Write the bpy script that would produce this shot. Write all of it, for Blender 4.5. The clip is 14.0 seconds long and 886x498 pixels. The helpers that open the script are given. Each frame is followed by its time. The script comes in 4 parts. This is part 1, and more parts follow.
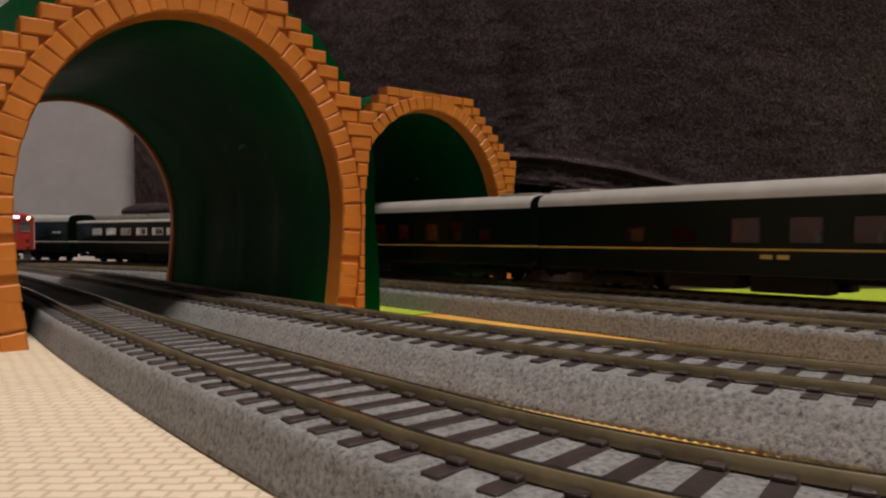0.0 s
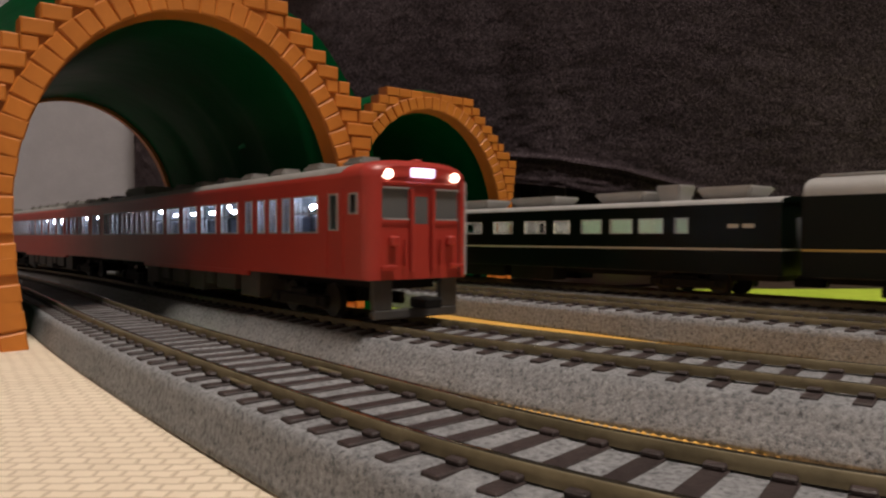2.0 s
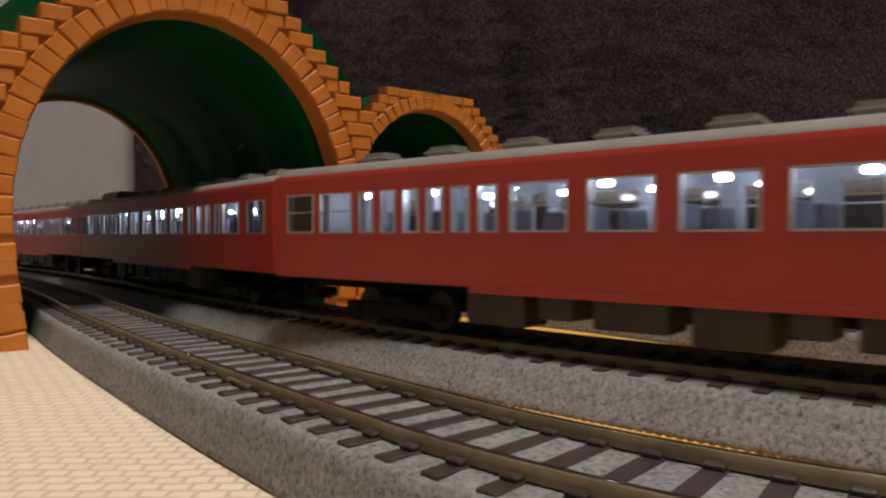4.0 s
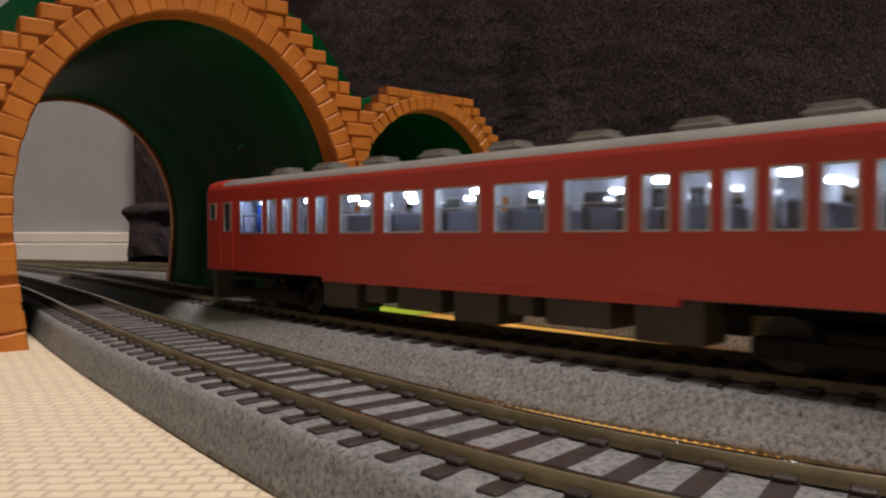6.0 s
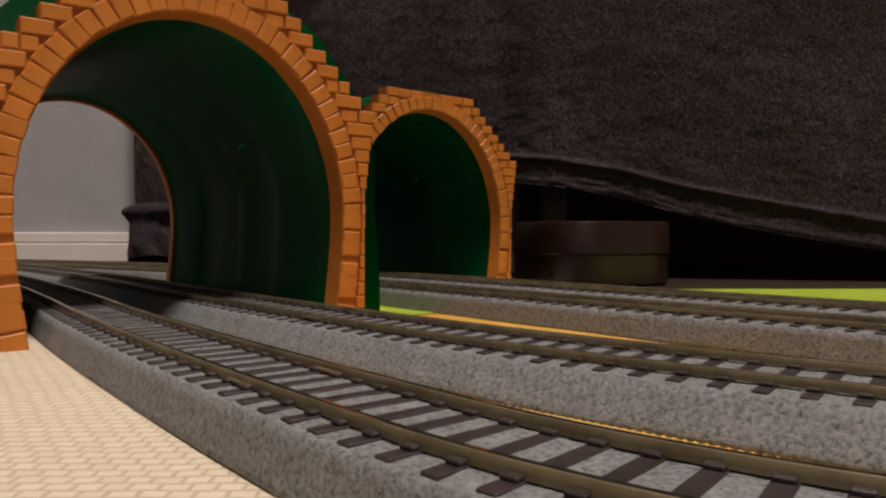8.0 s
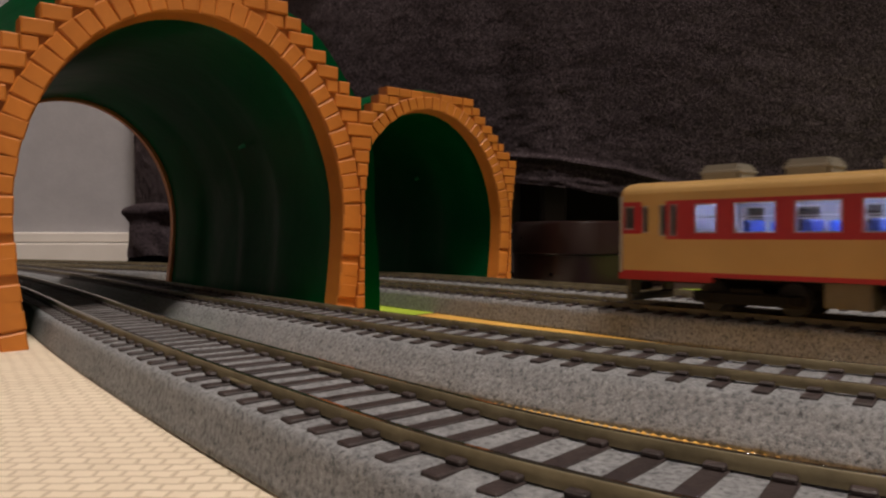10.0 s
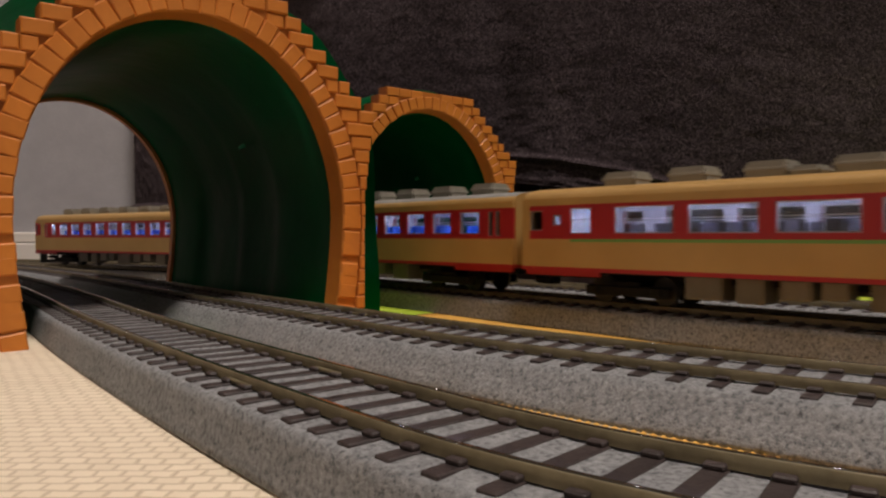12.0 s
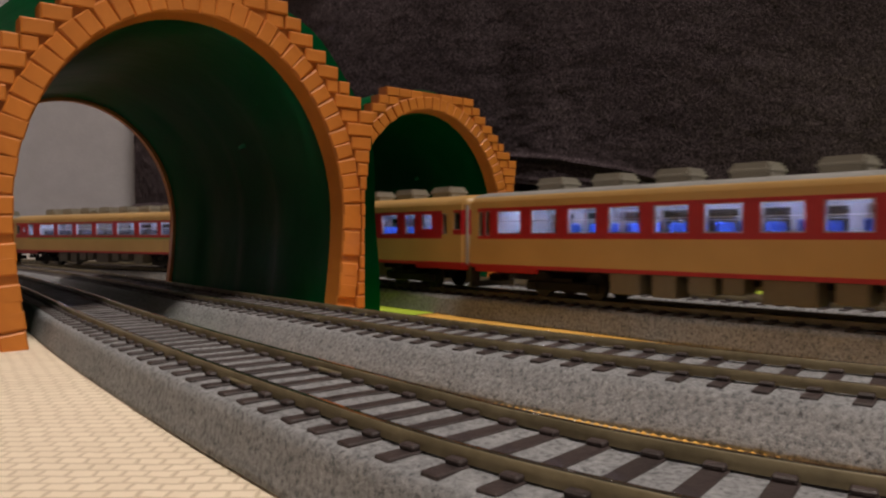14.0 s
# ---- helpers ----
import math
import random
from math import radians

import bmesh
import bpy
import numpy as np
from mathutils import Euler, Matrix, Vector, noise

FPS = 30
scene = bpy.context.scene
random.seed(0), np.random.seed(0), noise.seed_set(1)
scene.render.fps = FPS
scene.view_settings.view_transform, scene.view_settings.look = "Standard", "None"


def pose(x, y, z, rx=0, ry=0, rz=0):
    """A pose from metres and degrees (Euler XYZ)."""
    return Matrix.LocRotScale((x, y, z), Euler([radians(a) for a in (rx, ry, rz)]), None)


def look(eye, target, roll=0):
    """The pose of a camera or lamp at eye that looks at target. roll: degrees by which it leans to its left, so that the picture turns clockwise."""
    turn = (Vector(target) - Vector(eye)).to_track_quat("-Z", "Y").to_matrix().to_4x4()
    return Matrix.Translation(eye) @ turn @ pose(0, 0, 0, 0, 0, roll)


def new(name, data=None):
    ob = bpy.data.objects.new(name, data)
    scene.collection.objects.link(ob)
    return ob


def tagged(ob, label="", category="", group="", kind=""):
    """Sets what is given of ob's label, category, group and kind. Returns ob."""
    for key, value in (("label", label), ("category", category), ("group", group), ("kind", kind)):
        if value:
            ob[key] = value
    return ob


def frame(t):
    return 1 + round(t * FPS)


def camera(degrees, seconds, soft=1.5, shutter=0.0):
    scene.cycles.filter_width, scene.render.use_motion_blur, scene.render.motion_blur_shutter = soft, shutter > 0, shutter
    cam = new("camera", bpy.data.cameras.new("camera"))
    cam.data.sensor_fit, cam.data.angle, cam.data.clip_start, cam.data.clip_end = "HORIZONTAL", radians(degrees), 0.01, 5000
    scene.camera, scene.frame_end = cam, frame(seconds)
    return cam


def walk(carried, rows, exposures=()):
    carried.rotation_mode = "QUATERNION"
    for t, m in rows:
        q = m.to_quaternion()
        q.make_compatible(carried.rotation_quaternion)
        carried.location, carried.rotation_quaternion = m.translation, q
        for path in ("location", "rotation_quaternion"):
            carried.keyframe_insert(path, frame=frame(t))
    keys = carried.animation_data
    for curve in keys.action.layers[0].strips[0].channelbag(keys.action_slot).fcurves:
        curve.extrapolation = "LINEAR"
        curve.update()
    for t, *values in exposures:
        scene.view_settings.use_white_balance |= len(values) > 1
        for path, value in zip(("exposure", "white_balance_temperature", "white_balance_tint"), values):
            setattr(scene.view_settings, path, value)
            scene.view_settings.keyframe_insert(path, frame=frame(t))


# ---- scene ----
cam = camera(62.2, 14.0, soft=2.3, shutter=0.2)
EYE = pose(0, 0, 0.0196, 90 - 0.97, 0, 0)
walk(cam, [(0.0, EYE), (14.0, EYE)], exposures=[(0.0, 0.0), (14.0, 0.0)])

MM = 0.001
RAIL = 6.3          # rail head above the floor, mm

# ---- world and lights ----
world = bpy.data.worlds.new("room_air")
scene.world = world
world.use_nodes = True
world.node_tree.nodes["Background"].inputs[0].default_value = (0.9, 0.85, 0.8, 1)
world.node_tree.nodes["Background"].inputs[1].default_value = 0.02


def area(name, eye, target, size, watts, colour):
    data = bpy.data.lights.new(name, "AREA")
    data.shape, data.size, data.energy, data.color = "DISK", size, watts, colour
    ob = new(name, data)
    ob.matrix_world = look(eye, target)
    return ob


area("ceiling_lamp_light", (0.45, -0.47, 2.27), (0.35, -0.3, 0), 0.6, 68, (1.0, 0.885, 0.79))


# ---- materials ----
def mat(name, build):
    m = bpy.data.materials.new(name)
    m.use_nodes = True
    nt = m.node_tree
    bsdf = nt.nodes["Principled BSDF"]
    build(nt, bsdf)
    return m


def node(nt, kind, **kw):
    n = nt.nodes.new(kind)
    for k, v in kw.items():
        if k in ("Scale", "Detail", "Roughness", "Distortion", "Strength", "Distance", "Randomness"):
            n.inputs[k].default_value = v
        elif k == "noise_dimensions":
            n.noise_dimensions = v
        elif k == "feature":
            n.feature = v
        elif k == "bands":
            n.bands_direction = v
    return n


def ramp(nt, src, stops):
    r = nt.nodes.new("ShaderNodeValToRGB")
    els = r.color_ramp.elements
    while len(els) < len(stops):
        els.new(0.5)
    for e, (p, c) in zip(els, stops):
        e.position, e.color = p, (*c, 1)
    nt.links.new(src, r.inputs[0])
    return r.outputs[0]


def surface(name, dark, light, scale, rough, grain=0.0, grain_scale=2000.0, metal=0.0, rough2=None, low=0.35, high=0.65, spec=0.5, coat=0.0, sheen=0.0, per_object=0.0):
    """Two-scale noise colour between dark and light, fine bump of 'grain' metres."""
    def build(nt, b):
        tc = nt.nodes.new("ShaderNodeTexCoord")
        n1 = node(nt, "ShaderNodeTexNoise", Scale=scale, Detail=6.0, Roughness=0.62)
        nt.links.new(tc.outputs["Object"], n1.inputs["Vector"])
        n2 = node(nt, "ShaderNodeTexNoise", Scale=scale * 0.13, Detail=2.0)
        nt.links.new(tc.outputs["Object"], n2.inputs["Vector"])
        mixer = nt.nodes.new("ShaderNodeMath")
        mixer.operation = "MULTIPLY_ADD"
        nt.links.new(n2.outputs["Fac"], mixer.inputs[0])
        mixer.inputs[1].default_value = 0.5
        half = nt.nodes.new("ShaderNodeMath")
        half.operation = "MULTIPLY_ADD"
        nt.links.new(n1.outputs["Fac"], half.inputs[0])
        half.inputs[1].default_value, half.inputs[2].default_value = 1.0, -0.25
        nt.links.new(half.outputs[0], mixer.inputs[2])
        col = ramp(nt, mixer.outputs[0], [(low, dark), (high, light)])
        if per_object:
            info = nt.nodes.new("ShaderNodeObjectInfo")
            hsv = nt.nodes.new("ShaderNodeHueSaturation")
            rng = nt.nodes.new("ShaderNodeMapRange")
            rng.inputs["To Min"].default_value, rng.inputs["To Max"].default_value = 1 - per_object, 1 + per_object
            nt.links.new(info.outputs["Random"], rng.inputs["Value"])
            nt.links.new(rng.outputs[0], hsv.inputs["Value"])
            nt.links.new(col, hsv.inputs["Color"])
            col = hsv.outputs[0]
        nt.links.new(col, b.inputs["Base Color"])
        b.inputs["Metallic"].default_value = metal
        b.inputs["Specular IOR Level"].default_value = spec
        b.inputs["Coat Weight"].default_value = coat
        b.inputs["Sheen Weight"].default_value = sheen
        b.inputs["Roughness"].default_value = rough
        if rough2 is not None:
            rr = nt.nodes.new("ShaderNodeMapRange")
            rr.inputs["To Min"].default_value, rr.inputs["To Max"].default_value = rough, rough2
            nt.links.new(n1.outputs["Fac"], rr.inputs["Value"])
            nt.links.new(rr.outputs[0], b.inputs["Roughness"])
        if grain:
            n3 = node(nt, "ShaderNodeTexNoise", Scale=grain_scale, Detail=4.0)
            nt.links.new(tc.outputs["Object"], n3.inputs["Vector"])
            bump = node(nt, "ShaderNodeBump", Strength=1.0, Distance=grain)
            nt.links.new(n3.outputs["Fac"], bump.inputs["Height"])
            nt.links.new(bump.outputs[0], b.inputs["Normal"])
    return mat(name, build)


def plain(name, colour, rough, metal=0.0, emit=0.0, emit_colour=None, alpha=1.0, transmission=0.0):
    def build(nt, b):
        b.inputs["Base Color"].default_value = (*colour, 1)
        b.inputs["Roughness"].default_value = rough
        b.inputs["Metallic"].default_value = metal
        b.inputs["Transmission Weight"].default_value = transmission
        if emit:
            b.inputs["Emission Color"].default_value = (*(emit_colour or colour), 1)
            b.inputs["Emission Strength"].default_value = emit
    return mat(name, build)


def ballast_look(nt, b):
    tc = nt.nodes.new("ShaderNodeTexCoord")
    big = node(nt, "ShaderNodeTexNoise", Scale=160.0, Detail=3.0)
    vor = node(nt, "ShaderNodeTexVoronoi", Scale=2300.0)
    fine = node(nt, "ShaderNodeTexNoise", Scale=1900.0, Detail=5.0, Roughness=0.7)
    for n in (big, vor, fine):
        nt.links.new(tc.outputs["Object"], n.inputs["Vector"])
    col = ramp(nt, fine.outputs["Fac"], [(0.33, (0.070, 0.072, 0.080)), (0.46, (0.245, 0.248, 0.260)), (0.70, (0.38, 0.382, 0.392))])
    speck = ramp(nt, vor.outputs["Color"], [(0.0, (0.6, 0.6, 0.6)), (1.0, (1.1, 1.1, 1.1))])
    mul = nt.nodes.new("ShaderNodeMixRGB")
    mul.blend_type = "MULTIPLY"
    mul.inputs[0].default_value = 0.7
    nt.links.new(col, mul.inputs[1])
    nt.links.new(speck, mul.inputs[2])
    mul2 = nt.nodes.new("ShaderNodeMixRGB")
    mul2.blend_type = "MULTIPLY"
    mul2.inputs[0].default_value = 0.5
    nt.links.new(mul.outputs[0], mul2.inputs[1])
    nt.links.new(ramp(nt, big.outputs["Fac"], [(0.3, (0.7, 0.7, 0.7)), (0.7, (1, 1, 1))]), mul2.inputs[2])
    nt.links.new(mul2.outputs[0], b.inputs["Base Color"])
    b.inputs["Roughness"].default_value = 0.85
    bump = node(nt, "ShaderNodeBump", Strength=0.8, Distance=0.0003)
    nt.links.new(fine.outputs["Fac"], bump.inputs["Height"])
    nt.links.new(bump.outputs[0], b.inputs["Normal"])


def cloth_look(nt, b):
    """A plain-woven cream mat: rows of short floats, about 2 by 1 mm."""
    tc = nt.nodes.new("ShaderNodeTexCoord")
    brick = nt.nodes.new("ShaderNodeTexBrick")
    brick.offset = 0.5
    brick.inputs["Scale"].default_value = 1.0
    brick.inputs["Brick Width"].default_value = 0.0023
    brick.inputs["Row Height"].default_value = 0.0017
    brick.inputs["Mortar Size"].default_value = 0.00032
    brick.inputs["Mortar Smooth"].default_value = 1.0
    brick.inputs["Color1"].default_value = (0.84, 0.725, 0.57, 1)
    brick.inputs["Color2"].default_value = (0.78, 0.665, 0.515, 1)
    brick.inputs["Mortar"].default_value = (0.62, 0.51, 0.375, 1)
    warp = node(nt, "ShaderNodeTexNoise", Scale=220.0, Detail=2.0)
    nt.links.new(tc.outputs["Object"], warp.inputs["Vector"])
    add = nt.nodes.new("ShaderNodeVectorMath")
    add.operation = "MULTIPLY_ADD"
    add.inputs[1].default_value = (0.0012, 0.0012, 0)
    nt.links.new(warp.outputs["Color"], add.inputs[0])
    nt.links.new(tc.outputs["Object"], add.inputs[2])
    nt.links.new(add.outputs[0], brick.inputs["Vector"])
    big = node(nt, "ShaderNodeTexNoise", Scale=30.0, Detail=3.0)
    nt.links.new(tc.outputs["Object"], big.inputs["Vector"])
    mul = nt.nodes.new("ShaderNodeMixRGB")
    mul.blend_type = "MULTIPLY"
    mul.inputs[0].default_value = 0.6
    nt.links.new(brick.outputs["Color"], mul.inputs[1])
    nt.links.new(ramp(nt, big.outputs["Fac"], [(0.3, (0.85, 0.84, 0.82)), (0.7, (1, 1, 1))]), mul.inputs[2])
    nt.links.new(mul.outputs[0], b.inputs["Base Color"])
    b.inputs["Roughness"].default_value = 0.9
    fine = node(nt, "ShaderNodeTexNoise", Scale=3000.0, Detail=3.0)
    nt.links.new(tc.outputs["Object"], fine.inputs["Vector"])
    b1 = node(nt, "ShaderNodeBump", Strength=0.6, Distance=0.00025)
    b1.invert = True
    nt.links.new(brick.outputs["Fac"], b1.inputs["Height"])
    b2 = node(nt, "ShaderNodeBump", Strength=0.5, Distance=0.00012)
    nt.links.new(fine.outputs["Fac"], b2.inputs["Height"])
    nt.links.new(b1.outputs[0], b2.inputs["Normal"])
    nt.links.new(b2.outputs[0], b.inputs["Normal"])


def fleece_look(nt, b):
    """Short curled pile: stretched tufts with dark gaps, the nap brushed in wide patches."""
    tc = nt.nodes.new("ShaderNodeTexCoord")
    curl = node(nt, "ShaderNodeTexNoise", Scale=420.0, Detail=5.0, Roughness=0.72, Distortion=1.6)
    pile = node(nt, "ShaderNodeTexNoise", Scale=1100.0, Detail=3.0, Roughness=0.6, Distortion=0.6)
    nap = node(nt, "ShaderNodeTexNoise", Scale=14.0, Detail=3.0, Distortion=0.8)
    for n in (curl, pile, nap):
        nt.links.new(tc.outputs["Object"], n.inputs["Vector"])
    both = nt.nodes.new("ShaderNodeMath")
    both.operation = "MULTIPLY_ADD"
    both.inputs[1].default_value = 0.6
    part_of = nt.nodes.new("ShaderNodeMath")
    part_of.operation = "MULTIPLY"
    part_of.inputs[1].default_value = 0.4
    nt.links.new(pile.outputs["Fac"], part_of.inputs[0])
    nt.links.new(curl.outputs["Fac"], both.inputs[0])
    nt.links.new(part_of.outputs[0], both.inputs[2])
    col = ramp(nt, both.outputs[0], [(0.36, (0.0078, 0.0058, 0.0070)), (0.50, (0.041, 0.0312, 0.0368)), (0.66, (0.130, 0.100, 0.117))])
    mul = nt.nodes.new("ShaderNodeMixRGB")
    mul.blend_type = "MULTIPLY"
    mul.inputs[0].default_value = 0.8
    nt.links.new(col, mul.inputs[1])
    nt.links.new(ramp(nt, nap.outputs["Fac"], [(0.35, (0.62, 0.6, 0.6)), (0.65, (1.12, 1.12, 1.12))]), mul.inputs[2])
    nt.links.new(mul.outputs[0], b.inputs["Base Color"])
    b.inputs["Roughness"].default_value = 1.0
    b.inputs["Sheen Weight"].default_value = 0.12
    b.inputs["Sheen Tint"].default_value = (0.9, 0.72, 0.72, 1)
    b.inputs["Specular IOR Level"].default_value = 0.05
    bump = node(nt, "ShaderNodeBump", Strength=1.0, Distance=0.0016)
    nt.links.new(both.outputs[0], bump.inputs["Height"])
    nt.links.new(bump.outputs[0], b.inputs["Normal"])


BALLAST = mat("grey_ballast", ballast_look)
CLOTH = mat("cream_weave", cloth_look)
FLEECE = mat("brown_fleece", fleece_look)
TIE = surface("tie_plastic", (0.022, 0.015, 0.015), (0.046, 0.032, 0.031), 900, 0.55, 0.00006, 3000, per_object=0.15)
RAILM = surface("rail_metal", (0.115, 0.092, 0.052), (0.205, 0.168, 0.100), 220, 0.5, 0.00002, 2500, metal=0.1, rough2=0.7, spec=0.35)
RAILTOP = surface("rail_head", (0.20, 0.175, 0.13), (0.34, 0.305, 0.24), 400, 0.03, metal=0.9, rough2=0.13)
ORANGE = surface("orange_plastic", (0.50, 0.156, 0.018), (0.60, 0.202, 0.026), 120, 0.42, 0.00003, 1200, rough2=0.6, per_object=0.06)
JOINT = surface("orange_plastic_joint", (0.36, 0.105, 0.013), (0.43, 0.135, 0.017), 120, 0.5, 0.00003, 1200)
GREEN = surface("green_plastic", (0.0, 0.058, 0.019), (0.002, 0.088, 0.030), 35, 0.24, 0.0004, 60, rough2=0.38, spec=0.3)
GREEN.node_tree.nodes["Principled BSDF"].inputs["IOR"].default_value = 1.12
# The peg's highlight is put into its colour, lighter than the tunnel's green.
PEGM = plain("peg_highlight_green", (0.03, 0.26, 0.12), 0.25)
LIME = surface("lime_sheet", (0.36, 0.49, 0.035), (0.47, 0.60, 0.06), 90, 0.55, 0.00003, 900)
YELLOW = surface("yellow_sheet", (0.60, 0.32, 0.06), (0.72, 0.42, 0.09), 90, 0.55, 0.00003, 900)
WALLM = surface("white_wallpaper", (0.385, 0.37, 0.395), (0.425, 0.41, 0.435), 60, 0.8, 0.00012, 500)
SKIRT = surface("skirting_paint", (0.80, 0.74, 0.69), (0.86, 0.80, 0.75), 30, 0.45, 0.00005, 500)
# Boards are darkened: the shade under the blanket is put into their colour.
FLOORM = surface("floor_boards_shaded", (0.022, 0.013, 0.008), (0.042, 0.025, 0.015), 25, 0.5, 0.0001, 300)
BOXM = surface("brown_plastic_box", (0.016, 0.0062, 0.0055), (0.022, 0.0085, 0.0075), 25, 0.24, 0.00004, 400, rough2=0.34, spec=0.5)
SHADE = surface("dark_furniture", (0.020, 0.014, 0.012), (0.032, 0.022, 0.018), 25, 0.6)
CEIL = surface("ceiling_paper", (0.64, 0.62, 0.59), (0.70, 0.68, 0.65), 40, 0.85)
PANEL = surface("beige_wallpaper", (0.34, 0.30, 0.26), (0.42, 0.375, 0.33), 20, 0.6)
LAMPM = plain("lamp_cover", (0.9, 0.88, 0.84), 0.4, emit=2.0, emit_colour=(1.0, 0.87, 0.74))

RED = surface("red_paint", (0.375, 0.034, 0.025), (0.43, 0.043, 0.030), 60, 0.38, 0.00001, 900)
GREYROOF = surface("grey_roof_paint", (0.20, 0.195, 0.185), (0.27, 0.265, 0.255), 90, 0.6)
DKGREY = surface("underframe_grey", (0.028, 0.026, 0.025), (0.052, 0.049, 0.047), 200, 0.6, per_object=0.1)
BLACK = surface("bogie_black", (0.006, 0.006, 0.006), (0.011, 0.010, 0.010), 200, 0.7, spec=0.12)
CREAMP = surface("cream_paint", (0.41, 0.245, 0.082), (0.46, 0.28, 0.098), 60, 0.4, 0.00001, 900)
REDBAND = surface("red_band_paint", (0.31, 0.011, 0.017), (0.365, 0.016, 0.023), 60, 0.4)
LINEGREEN = plain("light_green_line", (0.13, 0.30, 0.07), 0.45)
BOXGREY = surface("box_grey_plastic", (0.095, 0.088, 0.074), (0.145, 0.134, 0.115), 150, 0.6, per_object=0.12)
COOLER = surface("roof_unit_grey", (0.24, 0.225, 0.19), (0.31, 0.29, 0.25), 100, 0.6, per_object=0.06)
DARKGREEN = surface("dark_green_paint", (0.0012, 0.0036, 0.0020), (0.0022, 0.0058, 0.0034), 60, 0.32, 0.00001, 900, spec=0.25)
SILVER = surface("silver_roof_paint", (0.33, 0.325, 0.32), (0.42, 0.41, 0.40), 80, 0.45)
PALELINE = plain("pale_gold_line", (0.55, 0.52, 0.42), 0.45)
GOLD = plain("gold_line", (0.50, 0.36, 0.10), 0.45)
FRAME = plain("window_frame_silver", (0.42, 0.42, 0.43), 0.4, metal=0.4)
SEATB = surface("blue_seat", (0.014, 0.09, 0.52), (0.03, 0.15, 0.72), 200, 0.6)
SEATD = surface("dark_seat", (0.05, 0.05, 0.07), (0.10, 0.10, 0.13), 200, 0.6)
SALON = surface("dark_red_lining", (0.050, 0.012, 0.009), (0.075, 0.018, 0.013), 200, 0.7)
INNER = surface("cabin_lining", (0.30, 0.30, 0.33), (0.40, 0.40, 0.43), 200, 0.6)
STEEL = plain("wheel_steel", (0.03, 0.028, 0.026), 0.45, metal=0.6)
GLOW = plain("cabin_lamp_cold", (0.9, 0.95, 1.0), 0.5, emit=58.0, emit_colour=(0.74, 0.83, 1.0))
GLOWV = plain("cabin_lamp_violet", (0.9, 0.95, 1.0), 0.5, emit=150.0, emit_colour=(0.74, 0.71, 1.0))
GLOWY = plain("cabin_lamp_warm", (1.0, 0.9, 0.7), 0.5, emit=90.0, emit_colour=(1.0, 0.84, 0.58))
GLOWR = plain("cabin_lamp_red", (1.0, 0.3, 0.2), 0.5, emit=11.0, emit_colour=(1.0, 0.16, 0.06))
HEAD = plain("headlamp", (1, 0.95, 0.85), 0.3, emit=5.0, emit_colour=(1.0, 0.86, 0.66))
SIGN = plain("destination_sign", (0.9, 0.9, 1.0), 0.3, emit=2.0, emit_colour=(0.70, 0.62, 1.0))
FROST = plain("frosted_pane", (0.72, 0.80, 0.70), 0.6)
# Grey is lifted to put the windscreens' reflection into the base colour.
DKGLASS = plain("dark_window", (0.11, 0.115, 0.12), 0.12)


def glass_look(nt, b):
    mixn = nt.nodes.new("ShaderNodeMixShader")
    clear = nt.nodes.new("ShaderNodeBsdfTransparent")
    clear.inputs[0].default_value = (0.86, 0.88, 0.90, 1)
    gloss = nt.nodes.new("ShaderNodeBsdfGlossy")
    gloss.inputs["Roughness"].default_value = 0.08
    mixn.inputs[0].default_value = 0.07
    nt.links.new(clear.outputs[0], mixn.inputs[1])
    nt.links.new(gloss.outputs[0], mixn.inputs[2])
    nt.links.new(mixn.outputs[0], nt.nodes["Material Output"].inputs[0])


PANE = mat("clear_pane", glass_look)


def let_light_through(m, share, colour):
    """Thin moulded plastic: part of the light passes the wall and scatters."""
    nt = m.node_tree
    mixn = nt.nodes.new("ShaderNodeMixShader")
    back = nt.nodes.new("ShaderNodeBsdfTranslucent")
    back.inputs[0].default_value = (*colour, 1)
    mixn.inputs[0].default_value = share
    nt.links.new(nt.nodes["Principled BSDF"].outputs[0], mixn.inputs[1])
    nt.links.new(back.outputs[0], mixn.inputs[2])
    nt.links.new(mixn.outputs[0], nt.nodes["Material Output"].inputs[0])


let_light_through(GREEN, 0.06, (0.01, 0.55, 0.16))
let_light_through(FROST, 0.6, (0.82, 0.98, 0.90))


# ---- mesh helpers (all sizes in mm) ----
def mesh_of(name, bm, *materials):
    bmesh.ops.recalc_face_normals(bm, faces=bm.faces)
    me = bpy.data.meshes.new(name)
    bm.to_mesh(me)
    bm.free()
    me.transform(Matrix.Scale(MM, 4))
    for m in materials:
        me.materials.append(m)
    return me


def smooth(me, angle=40):
    me.shade_smooth()
    me.set_sharp_from_angle(angle=radians(angle))
    return me


def part(name, bm, material, parent, label="", at=None, soft=False):
    me = bm if isinstance(bm, bpy.types.Mesh) else mesh_of(name, bm, material)
    if soft:
        smooth(me)
    ob = new(name, me)
    ob.parent = parent
    if at is not None:
        ob.matrix_basis = at
    return tagged(ob, label)


def mpose(x, y, z, rx=0, ry=0, rz=0):
    return pose(x * MM, y * MM, z * MM, rx, ry, rz)


